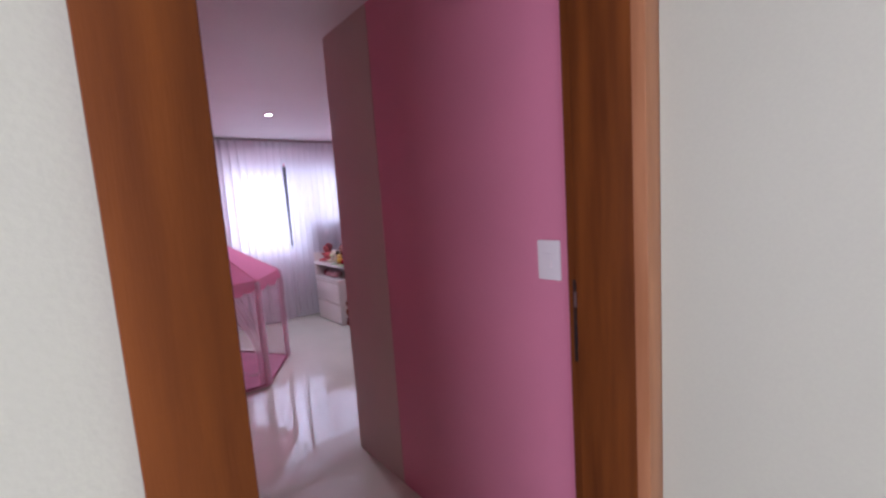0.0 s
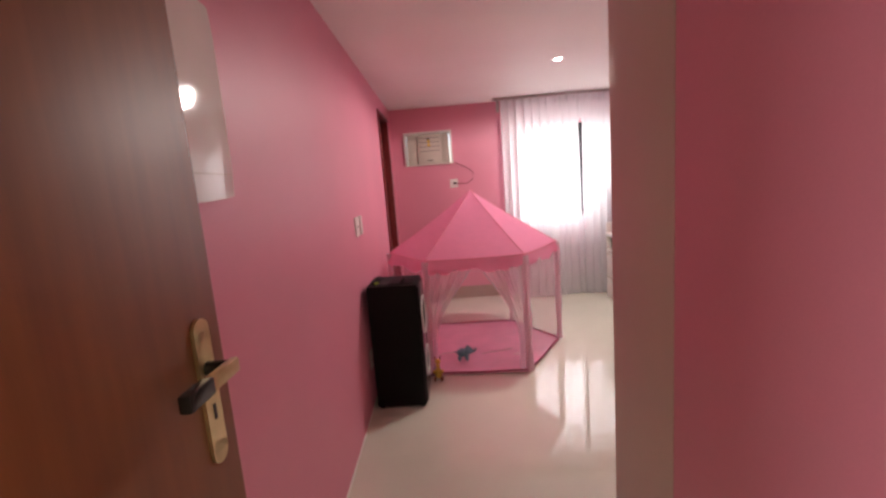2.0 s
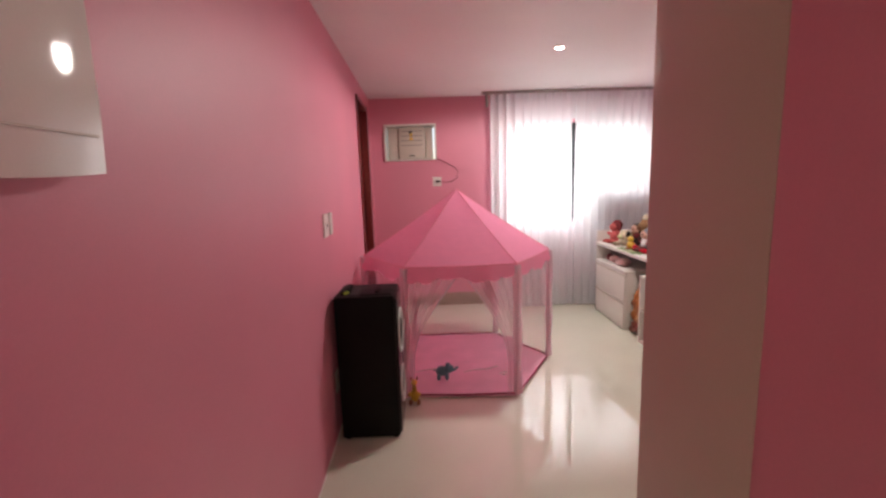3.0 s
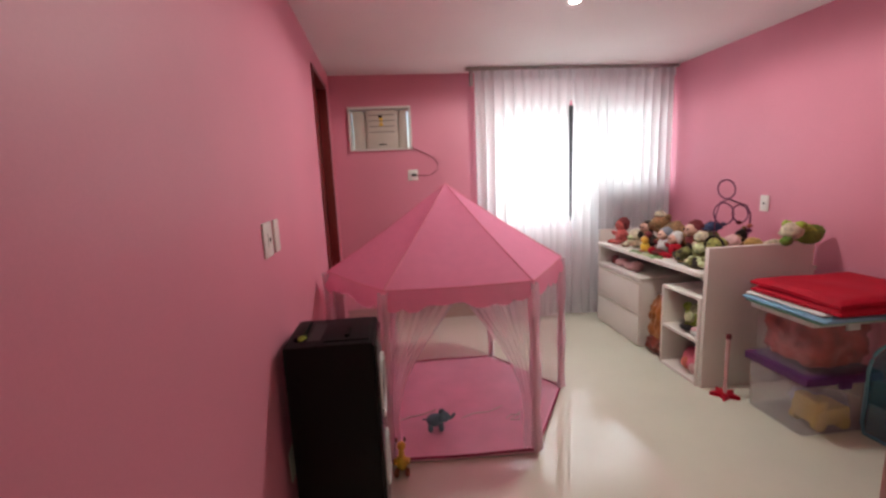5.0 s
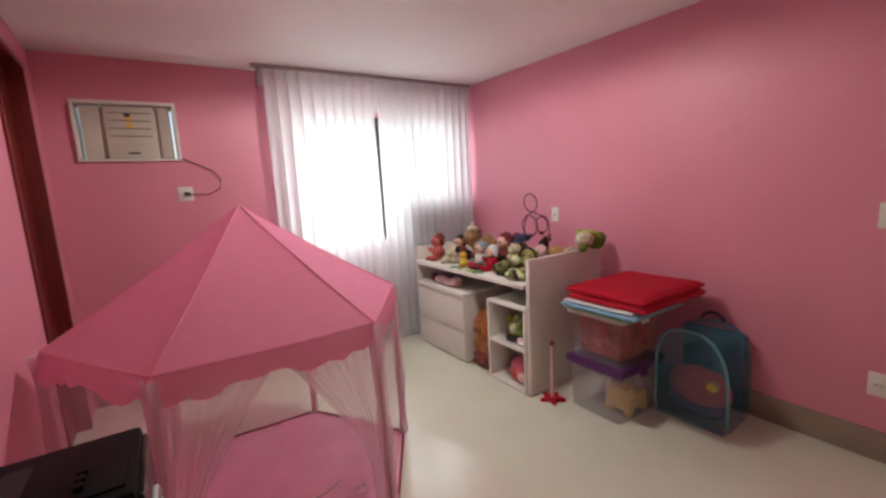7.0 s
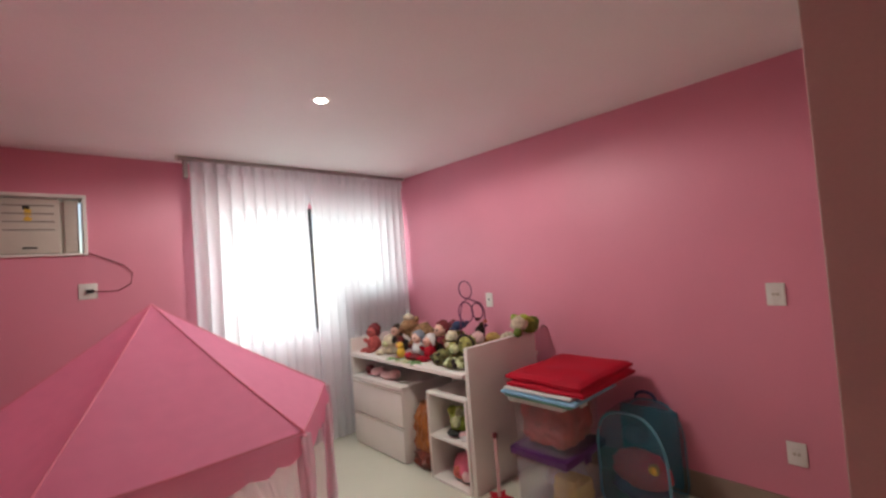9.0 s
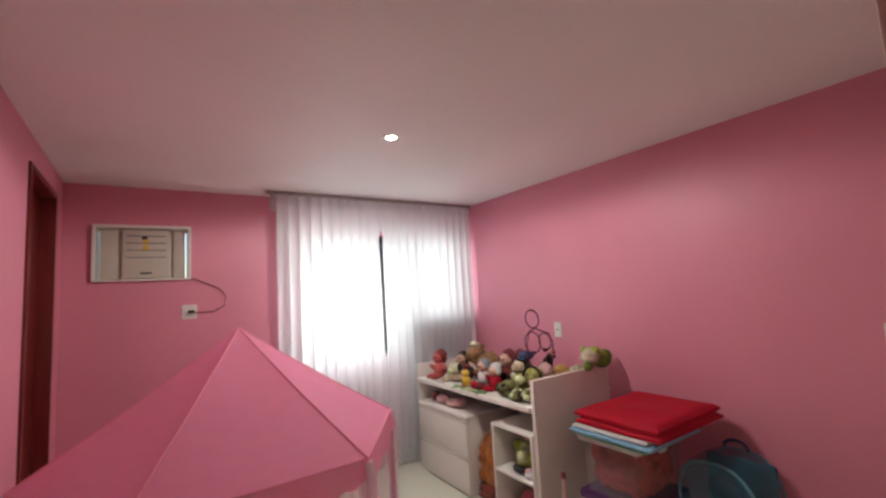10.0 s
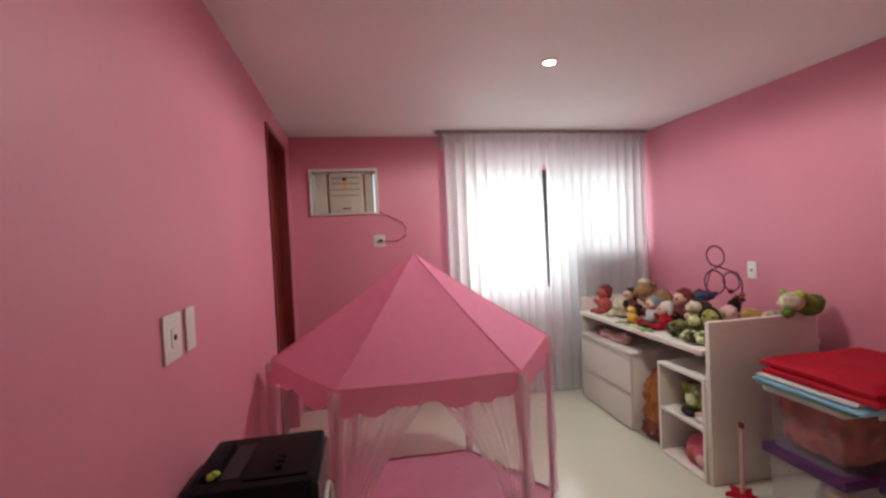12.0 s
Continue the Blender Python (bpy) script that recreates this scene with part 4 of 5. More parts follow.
lump("knitted_bonnet", "white knitted bonnet on the big bear", [CREAM_PLUSH, PALE], [((0, 0, 0.02), (0.042, 0.05, 0.032)), ((0.0, 0, 0.058), (0.012, 0.012, 0.022), 1)], 2.90, 5.345, 0.255, names=("crown", "bobble"))
stuffed("rag_doll", "rag doll with a pale face, grey bonnet and striped shirt", [PALE, SKIN, GREY_BLUE, MAROON, DARK], rag_doll(0.98), pose(2.75, 5.05, TOP, 0, 0, 5), names=DOLL)
lump("doll_dress", "dark red doll dress crumpled at the front", [MAROON, RED], [((0, 0, 0.022), (0.045, 0.05, 0.024)), ((-0.01, 0.045, 0.03), (0.03, 0.03, 0.03), 1)], 2.66, 4.99, 0.0, 15, "doll clothes", names=("skirt", "bodice"))
stuffed("plush_doll", "red-dressed doll with a white cap", [RED, SKIN, PALE, RED, DARK], rag_doll(0.92), pose(2.73, 4.89, TOP, 0, 0, -10), names=DOLL)
stuffed("plush_doll", "tall doll with long maroon hair at the back", [MAROON, SKIN, MAROON, BROWN, DARK], rag_doll(1.22), pose(2.94, 4.98, TOP, 0, 0, 0), names=DOLL)
lump("plush_monkey", "reddish brown plush monkey against the back", [MAROON, BROWN], [((0, 0, 0.08), (0.055, 0.06, 0.08)), ((-0.02, 0, 0.185), (0.05, 0.055, 0.05)), ((-0.06, 0, 0.175), (0.02, 0.03, 0.026), 1)], 3.13, 5.02, 0.0, 10)
# crocheted olive and black pieces, one with a dark ring round its face
lump("plush_leopard", "olive plush leopard with black spots, lying at the front", [OLIVE, DARK_PLUSH, PALE_GREEN], [((0, 0, 0.045), (0.05, 0.085, 0.045)), ((-0.03, -0.05, 0.085), (0.04, 0.042, 0.036)), ((-0.042, 0.03, 0.05), (0.014, 0.018, 0.016), 1),
     ((-0.05, -0.01, 0.035), (0.012, 0.016, 0.014), 1), ((-0.03, 0.055, 0.06), (0.016, 0.018, 0.014), 1), ((-0.066, -0.045, 0.09), (0.012, 0.014, 0.012), 1), ((-0.035, 0.0, 0.078), (0.014, 0.018, 0.012), 1)], 2.665, 4.70, 0.0, 5, names=("body", "head", "spot"))
lump("plush_snake", "olive and black striped plush snake lying coiled", [OLIVE, DARK_PLUSH, PALE_GREEN], [((0.06 * math.cos(a) * (1 - k / 46), 0.105 * math.sin(a) * (1 - k / 46), 0.022 + 0.035 * k / 24), (0.024, 0.022, 0.022), k % 3) for k, a in enumerate(np.linspace(0, 12.2, 25))], 2.655, 4.53, 0.0, 0, names=("coil",))
ring_toy = thing("plush_cushion", "round yellow-green cushion toy with a black ring", "soft toy", pose(2.80, 4.56, TOP + 0.125, 0, 0, 8), "heap of toys")
bm = bmesh.new()
blob(bm, (0, 0, 0), (0.035, 0.075, 0.075), 0, 0.16, seed=4)
part("cushion", bm, OLIVE_YELLOW, ring_toy, smooth=180)
part("ring", tube([(-0.022, 0.074 * math.cos(a), 0.074 * math.sin(a)) for a in np.linspace(0, 2 * math.pi, 28, endpoint=False)], 0.009, True, 8), DARK_PLUSH, ring_toy, "black ring")
for y, z in ((0.03, 0.02), (-0.03, 0.02), (0.0, -0.03)):
    bm = bmesh.new()
    blob(bm, (-0.034, y, z), (0.008, 0.014, 0.010), 0, 0.1, sub=2)
    part("patch", bm, OLIVE, ring_toy)
lump("plush_block", "crocheted olive and cream block toy", [OLIVE_YELLOW, CREAM_PLUSH, DARK_PLUSH], [((0, 0, 0.075), (0.05, 0.06, 0.075)), ((-0.035, 0.02, 0.11), (0.022, 0.026, 0.024), 1), ((-0.04, -0.025, 0.06), (0.016, 0.02, 0.022), 2), ((-0.01, 0.0, 0.17), (0.042, 0.05, 0.04), 1)], 2.83, 4.74, 0.0, 0, names=("body", "face", "patch", "head"))
lump("plush_block", "crocheted pale green block toy with dark bands", [PALE_GREEN, DARK_PLUSH, OLIVE], [((0, 0, 0.07), (0.045, 0.055, 0.07)), ((-0.03, 0.0, 0.04), (0.022, 0.052, 0.012), 1), ((-0.03, 0.0, 0.10), (0.022, 0.05, 0.012), 1), ((0, 0, 0.16), (0.04, 0.045, 0.04), 2)], 2.95, 4.80, 0.0, 12, names=("body", "band", "band", "head"))
lump("doll_hat", "navy blue doll hat lying on the crocheted toys", [NAVY, PALE], [((0, 0, 0.03), (0.05, 0.058, 0.032)), ((-0.04, 0.01, 0.012), (0.03, 0.045, 0.008)), ((0.02, 0.05, 0.0), (0.03, 0.04, 0.02), 1)], 2.92, 4.75, 0.205, 0, "hat", names=("crown", "peak", "brim"))
lump("plush_turtle", "dark olive plush turtle under the wire toy", [OLIVE, DARK_PLUSH, PALE_GREEN], [((0, 0, 0.06), (0.05, 0.065, 0.06)), ((-0.03, -0.04, 0.12), (0.034, 0.034, 0.032), 2), ((-0.04, 0.03, 0.07), (0.016, 0.024, 0.024), 1)], 2.72, 4.62, 0.0, 0, names=("shell", "head", "patch"))
lump("plush_cub", "tan and pink plush cub by the end panel", [TAN, BLUSH, BROWN], [((0, 0, 0.07), (0.05, 0.055, 0.07)), ((-0.02, 0, 0.16), (0.046, 0.05, 0.042), 1), ((-0.06, 0.0, 0.15), (0.016, 0.02, 0.016), 2)], 2.93, 4.56, 0.0, 0)
lump("plush_lion", "golden plush lion with an orange mane lying by the panel", [GOLD, AMBER], [((0, 0, 0.06), (0.05, 0.07, 0.06)), ((-0.03, -0.02, 0.135), (0.048, 0.055, 0.045)), ((0.02, -0.06, 0.10), (0.04, 0.04, 0.05), 1), ((-0.05, 0.03, 0.12), (0.02, 0.024, 0.03), 1)], 3.06, 4.55, 0.0, 12, names=("body", "head", "mane", "mane"))
lump("plush_pony", "dark brown plush pony at the back of the desk", [DARK_PLUSH, BROWN, TAN], [((0, 0, 0.08), (0.05, 0.08, 0.06)), ((-0.02, -0.07, 0.16), (0.035, 0.035, 0.05)), ((-0.05, -0.08, 0.15), (0.03, 0.022, 0.022), 2), ((0.01, -0.06, 0.20), (0.014, 0.02, 0.03), 1)], 3.14, 4.80, 0.0, 0, names=("body", "neck", "muzzle", "mane"))
lump("plush_mole", "small black plush mole wedged between the dolls", [DARK_PLUSH, BROWN], [((0, 0, 0.05), (0.045, 0.05, 0.05)), ((-0.03, 0, 0.095), (0.03, 0.032, 0.028), 1)], 2.84, 4.93, 0.0, 0)
lump("plush_mole", "small dark plush mole behind the puppy", [DARK_PLUSH, MAROON], [((0, 0, 0.05), (0.05, 0.05, 0.05)), ((-0.03, 0, 0.10), (0.03, 0.032, 0.028), 1)], 2.84, 5.36, 0.0, 0)
stuffed("plush_rabbit", "long cream plush rabbit lying along the panel", [CREAM_PLUSH, BLUSH], [
    ((0, 0, 0.06), (0.12, 0.05, 0.06)), ((-0.10, 0, 0.075), (0.055, 0.045, 0.045)), ((0.03, 0.02, 0.13), (0.08, 0.03, 0.045)), ((-0.02, 0.05, 0.04), (0.09, 0.03, 0.035))], pose(3.10, PY + 0.105, TOP, 0, 0, 0), names=["body", "head", "ear", "leg"])
stuffed("plush_frog", "green plush frog with a cream face, slung over the end panel", [LIME, CREAM_PLUSH, FROG_GREEN], [
    ((0.02, 0, 0.065), (0.09, 0.07, 0.062)), ((-0.07, -0.02, 0.078), (0.064, 0.060, 0.054), 1), ((-0.05, 0.03, 0.115), (0.032, 0.028, 0.026)), ((-0.04, -0.05, 0.118), (0.034, 0.026, 0.024)),
    ((0.09, -0.03, 0.06), (0.06, 0.04, 0.05), 2), ((-0.13, -0.045, 0.024), (0.04, 0.028, 0.030), 2), ((0.03, -0.055, 0.04), (0.09, 0.03, 0.045), 2)], pose(3.20, PY + 0.03, 0.926, 0, 0, 4), names=FROG)
# flat green card shapes lying at the desk's front edge
for k, (x, y, r, rz) in enumerate(((2.615, 5.17, 0.05, 20), (2.635, 5.03, 0.06, 70), (2.60, 4.92, 0.045, -15))):
    pts = [(r * (1 + 0.45 * math.cos(5 * a)) * math.cos(a), r * 1.3 * (1 + 0.45 * math.cos(5 * a)) * math.sin(a)) for a in np.linspace(0, 2 * math.pi, 40, endpoint=False)]
    solid("card_shape", prism(pts, 0, 0.004), (LEAF, PALE_GREEN, LEAF)[k], "flat green leaf-shaped toy piece on the desk", "toy", pose(x, y, TOP, 0, 0, rz), "green pieces", smooth=None)

# bead maze with looping wires
maze = thing("bead_maze", "wooden bead maze with looping plum-coloured wires", "toy", pose(2.99, 4.70, TOP))
part("base", boxed(-0.11, 0.13, -0.07, 0.07, 0.0, 0.03, bevel=0.005), TAN, maze)
loops = []
for cx_, cz_, r_ in ((-0.03, 0.50, 0.065), (-0.04, 0.33, 0.075), (0.085, 0.325, 0.06)):
    loops.append([(cx_ + r_ * math.cos(k), 0.012 * math.sin(k), cz_ + r_ * math.sin(k)) for k in np.linspace(0, 2 * math.pi, 36, endpoint=False)])
for lp in loops:
    part("wire_loop", tube(lp, 0.005, True, 6), WIRE, maze)
arch = [(-0.10, 0, 0.03), (-0.105, 0, 0.18), (-0.10, 0, 0.32), (-0.07, 0, 0.41), (-0.01, 0, 0.43), (0.07, 0, 0.40), (0.13, 0, 0.38), (0.165, 0, 0.32), (0.165, 0, 0.22), (0.12, 0, 0.03)]
part("wire", tube(arch, 0.005, False, 6), WIRE, maze)
for k, (x, z) in enumerate(((0.08, 0.262), (-0.04, 0.255), (0.165, 0.20), (0.165, 0.235), (-0.103, 0.15))):
    bm = bmesh.new()
    blob(bm, (x, 0, z), (0.019, 0.019, 0.015), 0, 0.0, sub=2)
    part("bead", bm, (MAROON, NAVY, WIRE, CORAL, YELLOW)[k], maze)

# things under the desk
stuffed("pink_slippers", "pale pink plush slippers lying on the drawer unit", [BLUSH, MAROON], [
    ((0, 0, 0.03), (0.06, 0.10, 0.03)), ((0.0, -0.07, 0.045), (0.05, 0.05, 0.042)), ((0.0, 0.16, 0.035), (0.055, 0.08, 0.035)), ((-0.01, 0.26, 0.04), (0.035, 0.05, 0.04), 1)], pose(2.66, 5.34, DH + 0.001), "slippers")
bm = bmesh.new()
made = bmesh.ops.create_icosphere(bm, subdivisions=5, radius=1)
for v in made["verts"]:
    p = v.co.copy()
    fold = abs(noise.noise(p * 2.2)) * 0.5 + abs(noise.noise(p * 5.0 + Vector((4, 0, 0)))) * 0.28
    p *= 0.86 + 0.55 * fold
    v.co = Vector((p.x * 0.11, max(-0.128, min(0.128, p.y * 0.15)), max(0.0, 0.235 + p.z * 0.255)))
solid("plastic_bag", bm, AMBER, "crumpled glossy amber-brown bag standing under the desk", "bag", pose(2.70, 4.907, 0.001), smooth=60)
bm = bmesh.new()
made = bmesh.ops.create_icosphere(bm, subdivisions=4, radius=1)
for v in made["verts"]:
    p = v.co.copy()
    p *= 0.85 + 0.6 * abs(noise.noise(p * 3.1 + Vector((0, 7, 0)))) + 0.25 * abs(noise.noise(p * 7.0))
    v.co = Vector((p.x * 0.055, max(-0.12, min(0.12, p.y * 0.115)), max(0.0, 0.07 + p.z * 0.075)))
solid("plastic_bag", bm, RUST, "crumpled dark red plastic bag on the floor", "bag", pose(2.64, 4.907, 0.001), smooth=60)
stuffed("toy_frog", "bright green round toy in the shelf's top compartment", [LIME, DARK, PALE_GREEN], [
    ((0, 0, 0.09), (0.075, 0.08, 0.085)), ((-0.05, 0.03, 0.165), (0.03, 0.03, 0.03)), ((-0.05, -0.04, 0.16), (0.03, 0.03, 0.03), 2), ((-0.04, 0, 0.022), (0.07, 0.07, 0.022), 1), ((-0.07, -0.02, 0.10), (0.03, 0.04, 0.04), 2)],
    pose(2.70, 4.575, 0.311), "toy", names=TOY_FROG)
stuffed("toy_shoe", "small pale toy lying in the shelf", [PALE, BLUSH], [((0, 0, 0.018), (0.035, 0.05, 0.018)), ((0.01, 0.03, 0.03), (0.028, 0.03, 0.02), 1)], pose(2.62, 4.46, 0.311), "toy")
stuffed("toy_ball", "rose-pink toy in the shelf's lower compartment", [ROSE, CORAL, BLUSH], [
    ((0, 0, 0.085), (0.09, 0.11, 0.085)), ((-0.07, 0.03, 0.06), (0.035, 0.04, 0.04), 1), ((-0.075, -0.05, 0.05), (0.03, 0.035, 0.035), 2), ((0, -0.06, 0.05), (0.08, 0.05, 0.05))], pose(2.70, 4.53, 0.021), "toy")

# ---- stacked boxes, mats and the rest along the right wall ----


def storage_box(label, m, w, d, h, lid_mat, lid_label, tub_mat, group=""):
    """A clear tub with a coloured lid and a rim; w runs along x, d along y."""
    ob = thing("storage_box", label, "storage box", m, group)
    bm = bmesh.new()
    t_, taper = 0.004, 0.96
    outer = []
    for z, k, off in ((0.0, taper, 0), (h * 0.92, 1.0, 0), (h * 0.92, 1.0, t_), (t_, taper, t_)):
        a, b = w / 2 * k - off, d / 2 * k - off
        rr = 0.03
        ringv = []
        for cx_, cy_, a0 in ((a - rr, b - rr, 0), (-a + rr, b - rr, 90), (-a + rr, -b + rr, 180), (a - rr, -b + rr, 270)):
            for s in (0, 30, 60, 90):
                ringv.append(bm.verts.new((cx_ + rr * math.cos(radians(a0 + s)), cy_ + rr * math.sin(radians(a0 + s)), z)))
        outer.append(ringv)
    for r, s in zip(outer, outer[1:]):
        for i in range(16):
            bm.faces.new((r[i], r[(i + 1) % 16], s[(i + 1) % 16], s[i]))
    bm.faces.new(outer[0][::-1])
    bm.faces.new(outer[3])
    part("tub", bm, tub_mat, ob, "clear plastic tub")
    bm = boxed(-w / 2 - 0.012, w / 2 + 0.012, -d / 2 - 0.012, d / 2 + 0.012, h * 0.86, h, bevel=0.008)
    part("lid", bm, lid_mat, ob, lid_label)
    for sy in (-1, 1):
        part("clip", boxed(-0.035, 0.035, sy * (d / 2 + 0.012) - 0.006, sy * (d / 2 + 0.012) + 0.006, h * 0.78, h * 0.95, bevel=0.003), lid_mat, ob)
    return ob


BX, BY, BW, BD, BH = 2.925, 3.965, 0.42, 0.37, 0.335
storage_box("clear plastic storage box with a dark purple lid", pose(BX, BY, 0), BW, BD, BH, PURPLE, "dark purple lid", FROSTED, "stacked boxes")
storage_box("clear storage box full of pink toys, with a pale lid", pose(BX + 0.01, BY, BH), BW, BD - 0.01, 0.315, PALE, "pale lid", CLEAR, "stacked boxes")
# contents
bm = boxed(-0.10, 0.10, -0.135, 0.02, 0.03, 0.125, bevel=0.018)
box(bm, -0.10, -0.03, -0.13, 0.01, 0.12, 0.17, bevel=0.015)
for wx in (-0.07, 0.07):
    for wy in (-0.12, 0.005):
        disc(0.035, 0.03, pose(wx, wy, 0.035, 90, 0, 0), 16, bm=bm)
solid("toy_truck", bm, plain("pale_yellow_plastic", (0.90, 0.68, 0.10), 0.4, grain=0.0), "yellow plastic toy inside the lower box", "toy", pose(BX - 0.005, BY - 0.03, 0.006))
bm = bmesh.new()
for k in range(4):
    blob(bm, (0.06 * math.sin(k * 2), 0.10 * math.cos(k * 1.7), 0.055 + 0.03 * (k % 2)), (0.08, 0.06, 0.055), 0, 0.2, seed=k)
solid("soft_toys", bm, PALE, "pale toys inside the lower box", "toy", pose(BX + 0.10, BY + 0.0, 0.006), smooth=180)
bm = bmesh.new()
made = bmesh.ops.create_icosphere(bm, subdivisions=5, radius=1)
for v in made["verts"]:
    p = v.co.copy()
    k = max(abs(p.x), abs(p.y), abs(p.z))
    p = p.lerp(p / k, 0.75)
    p *= 0.97 + 0.10 * noise.noise(p * 2.6) + 0.05 * noise.noise(p * 6.5)
    v.co = Vector((p.x * 0.186, p.y * 0.160, 0.138 + p.z * 0.128))
solid("soft_toys", bm, PINK_STUFF, "heap of reddish-pink toys inside the upper box", "toy", pose(BX + 0.01, BY, BH + 0.006), smooth=180)


def folded_mat(name, label, mat, x0, x1, y0, y1, z, folds, t_):
    """A foam mat folded over on itself, the fold at the low-y side."""
    ob = thing(name, label, "play mat", pose((x0 + x1) / 2, (y0 + y1) / 2, z))
    w, d = (x1 - x0) / 2, (y1 - y0) / 2
    for k in range(folds):
        bm = bmesh.new()
        nx, ny = 30, 30
        lo, hi = [], []
        for i in range(nx + 1):
            a, b = [], []
            for j in range(ny + 1):
                x, y = -w + 2 * w * i / nx + 0.012 * k, -d + 2 * d * j / ny + 0.018 * k
                sag = 0.010 * noise.noise(Vector((x * 5, y * 5, k * 3.0 + z * 9))) - 0.02 * max(0, abs(x) - w * 0.6) * (k > 0)
                sag += 0.12 * t_ * (1 - (x / w) ** 2) * (1 - (0.8 * y / d) ** 2) * (t_ > 0.04)
                edge = min(1, min(i, nx - i, j, ny - j) / (1.5 + 24 * t_)) ** 0.5
                a.append(bm.verts.new((x, y, k * t_ + 0.0005 + (sag if k else 0))))
                b.append(bm.verts.new((x, y, k * t_ + t_ * (0.45 + 0.53 * edge) + sag)))
            lo.append(a)
            hi.append(b)
        for i in range(nx):
            for j in range(ny):
                bm.faces.new((lo[i][j], lo[i][j + 1], lo[i + 1][j + 1], lo[i + 1][j]))
                bm.faces.new((hi[i][j], hi[i + 1][j], hi[i + 1][j + 1], hi[i][j + 1]))
        rim_l = [lo[i][0] for i in range(nx + 1)] + [lo[nx][j] for j in range(1, ny + 1)] + [lo[i][ny] for i in range(nx - 1, -1, -1)] + [lo[0][j] for j in range(ny - 1, 0, -1)]
        rim_h = [hi[i][0] for i in range(nx + 1)] + [hi[nx][j] for j in range(1, ny + 1)] + [hi[i][ny] for i in range(nx - 1, -1, -1)] + [hi[0][j] for j in range(ny - 1, 0, -1)]
        n = len(rim_l)
        for i in range(n):
            bm.faces.new((rim_l[i], rim_l[(i + 1) % n], rim_h[(i + 1) % n], rim_h[i]))
        part("fold", bm, mat, ob, smooth=50)
    return ob


ZM = BH + 0.318
folded_mat("foam_mat", "thin mint green foam mat, folded", GREEN, 2.66, 3.12, 3.69, 4.14, ZM, 1, 0.020)
folded_mat("foam_mat", "light blue foam mat, folded once", LIGHT_BLUE, 2.645, 3.12, 3.655, 4.15, ZM + 0.021, 1, 0.026)
folded_mat("foam_mat", "pale grey foam mat between the others", PALE, 2.65, 3.12, 3.68, 4.14, ZM + 0.048, 1, 0.016)
folded_mat("red_mat", "bright red folded play mat on top of the stack", RED, 2.67, 3.30, 3.615, 4.12, ZM + 0.065, 2, 0.037)

# star-footed stand
star = thing("star_stand", "toy broom stand with a red star foot and pink pole", "toy", pose(2.655, 4.235, 0, 0, 0, 15))
pts = [((0.085 if k % 2 == 0 else 0.04) * math.cos(k * math.pi / 5), (0.085 if k % 2 == 0 else 0.04) * math.sin(k * math.pi / 5)) for k in range(10)]
part("foot", prism(pts, 0, 0.022), RED, star, "red star-shaped foot", smooth=None)
part("pole", tube([(0, 0, 0.02), (0, 0, 0.38)], 0.011), BLUSH, star, "pale pink pole")
part("knob", disc(0.015, 0.028, pose(0, 0, 0.392), 14), MAROON, star, "dark knob")

# clear blue toy bag: an arched front panel facing into the room, gusset running back to the wall
bag = thing("toy_bag", "see-through blue vinyl backpack full of red and plum toys", "bag", pose(3.06, 3.572, 0, 0, 0, 2))


def arch(width, height, shift=0.0, n=30):
    """Upright outline, flat at the foot and well rounded at the top."""
    pts = [(-width * 0.93, 0.004), (-width, 0.06)]
    for q in np.linspace(math.pi, 0, n):
        c, d = math.cos(q), math.sin(q)
        pts.append((width * (0.99 if abs(c) > 0.99 else 1) * math.copysign(abs(c) ** 0.72, c) + shift * d, height * 0.42 + height * 0.58 * d ** 0.8))
    return pts + [(width, 0.06), (width * 0.93, 0.004)]


sections = [(0.0, 0.196, 0.540, 0.02), (0.05, 0.208, 0.555, 0.02), (0.16, 0.214, 0.565, 0.01), (0.27, 0.208, 0.555, 0.0), (0.325, 0.185, 0.53, 0.0)]
bm = bmesh.new()
rings = []
for x_, w_, h_, sh in sections:
    rings.append([bm.verts.new((x_ + 0.010 * noise.noise(Vector((y * 8, z * 8, x_ * 20))), y + 0.006 * noise.noise(Vector((z * 11, x_ * 9, 2))), z)) for y, z in arch(w_, h_, sh)])
for r, q in zip(rings, rings[1:]):
    for i in range(len(r)):
        bm.faces.new((r[i], r[(i + 1) % len(r)], q[(i + 1) % len(r)], q[i]))
bm.faces.new(rings[-1][::-1])
part("gusset", bm, BLUE_CLEAR, bag, smooth=60)
bm = bmesh.new()
bm.faces.new([bm.verts.new((0.002, y, z)) for y, z in arch(0.190, 0.534, 0.02)])
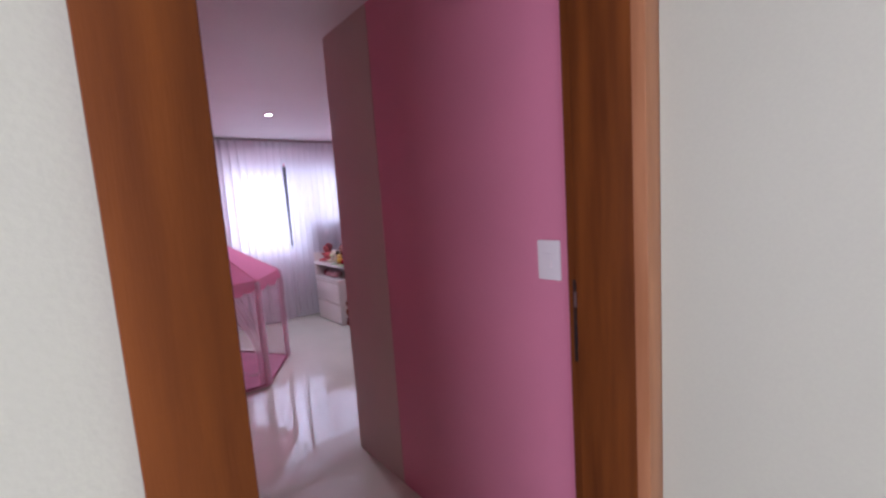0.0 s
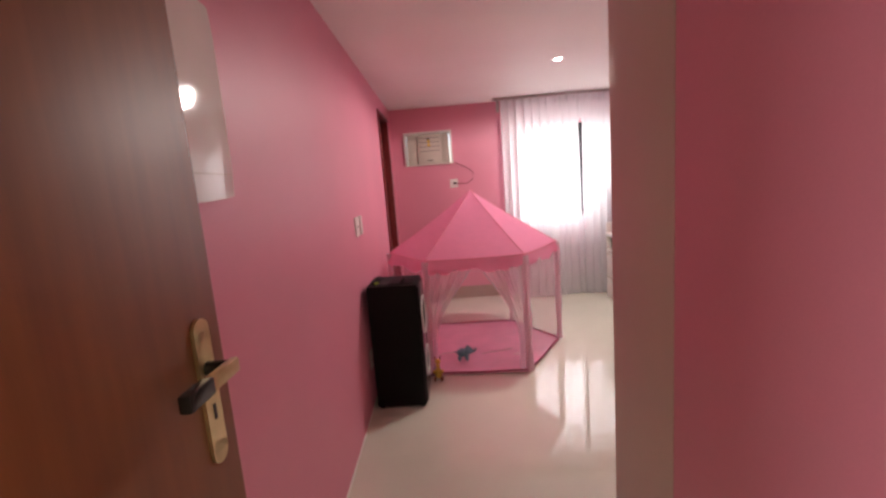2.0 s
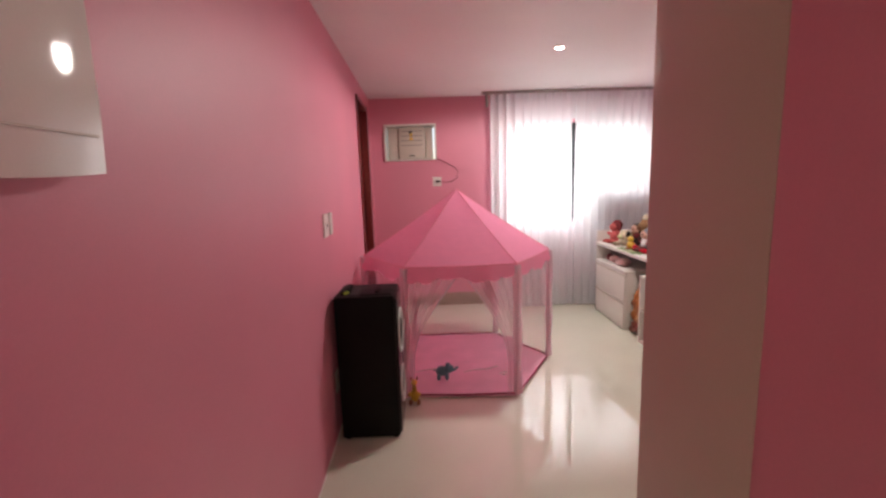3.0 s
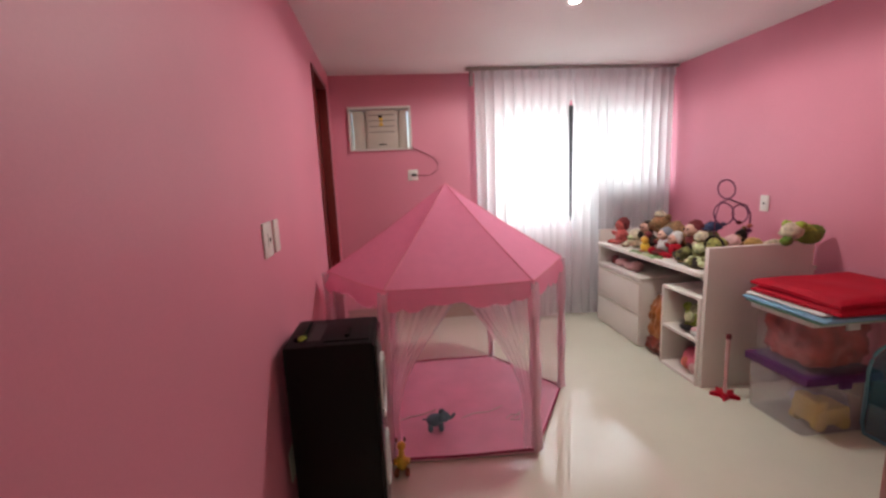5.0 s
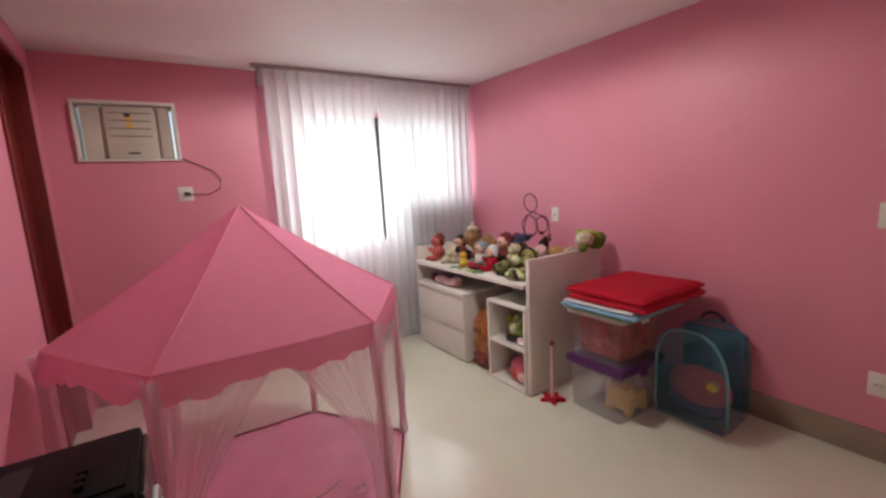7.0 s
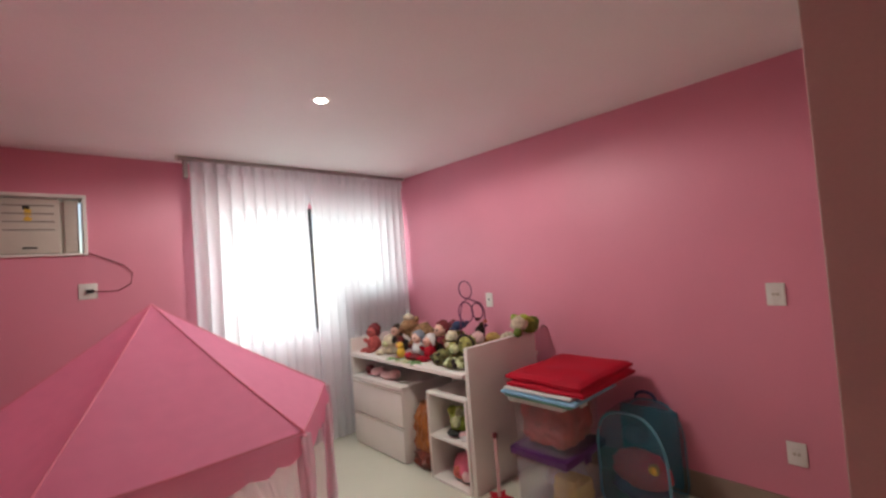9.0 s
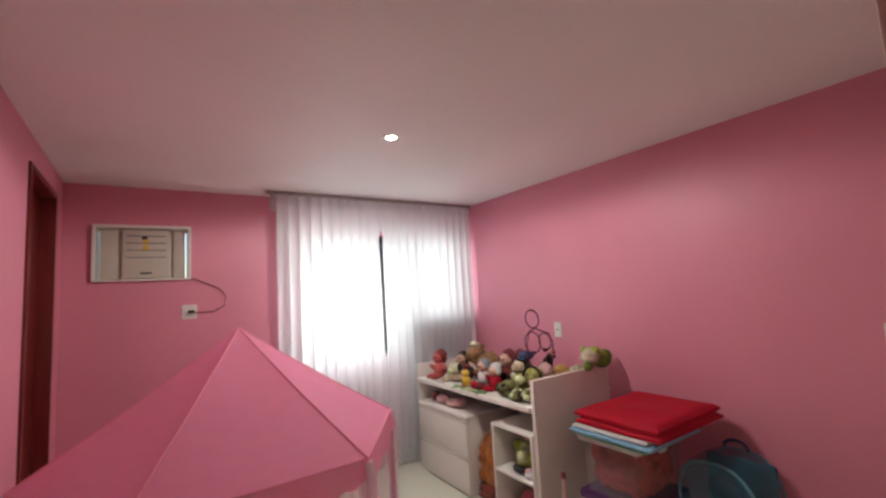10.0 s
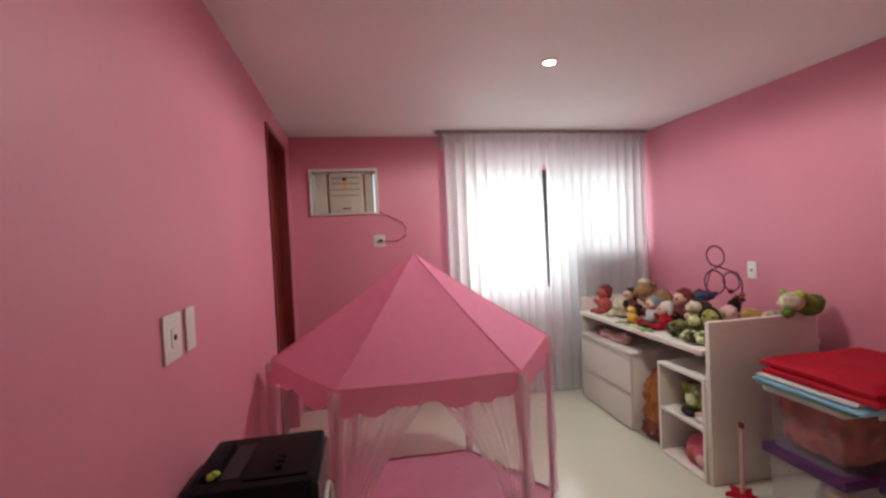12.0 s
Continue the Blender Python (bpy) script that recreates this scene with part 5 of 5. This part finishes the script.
got = bmesh.ops.extrude_face_region(bm, geom=bm.faces[:])
bmesh.ops.translate(bm, verts=[g for g in got["geom"] if isinstance(g, bmesh.types.BMVert)], vec=(0.003, 0, 0))
part("front_panel", bm, BLUE_CLEAR, bag)
part("piping", tube([(-0.004, y, z + 0.004) for y, z in arch(0.196, 0.540, 0.02)], 0.008, True, 8), BAG_PIPING, bag, "pale blue piping round the front")
part("piping", tube([(0.325, y, z + 0.004) for y, z in arch(0.185, 0.53)], 0.006, True, 8), BAG_PIPING, bag, "pale blue piping round the back")
part("carry_loop", tube([(0.26, 0.06 * math.cos(q), 0.555 + 0.045 * math.sin(q)) for q in np.linspace(0, math.pi, 12)], 0.009), NAVY, bag, "dark blue carry loop")
part("back_lining", boxed(0.27, 0.30, -0.17, 0.17, 0.05, 0.50, bevel=0.02), BAG_LINING, bag, "dark teal lining")
for shape, label, mat, m in (
        (((0, 0, 0.11), (0.080, 0.165, 0.115)), "bright red soft toy inside the blue bag", plain("scarlet_plush", (0.80, 0.05, 0.05), 0.8), pose(3.15, 3.560, 0.09)),
        (((0, 0, 0.075), (0.10, 0.165, 0.072)), "plum-coloured soft toy at the bottom of the blue bag", plain("plum_plush", (0.20, 0.05, 0.14), 0.8), pose(3.18, 3.575, 0.004)),
        (((0, 0, 0.06), (0.06, 0.075, 0.055)), "dark blue soft toy at the top of the blue bag", NAVY, pose(3.21, 3.61, 0.31))):
    bm = bmesh.new()
    blob(bm, *shape, 0, 0.16, seed=3)
    solid("soft_toy", bm, mat, label, "toy", m, smooth=180)
stuffed("yellow_ball", "small yellow ball inside the blue bag", [YELLOW], [((0, 0, 0.03), (0.028, 0.03, 0.03))], pose(3.085, 3.465, 0.22), "toy")

# grey board leaning behind the right curtain
board = thing("headboard", "grey upholstered board standing behind the curtain", "board", pose(2.99, 6.06, 0))
part("panel", boxed(-0.345, 0.36, -0.03, 0.03, 0.0, 1.27, bevel=0.015), plain("grey_cloth", (0.22, 0.22, 0.24), 0.9), board)
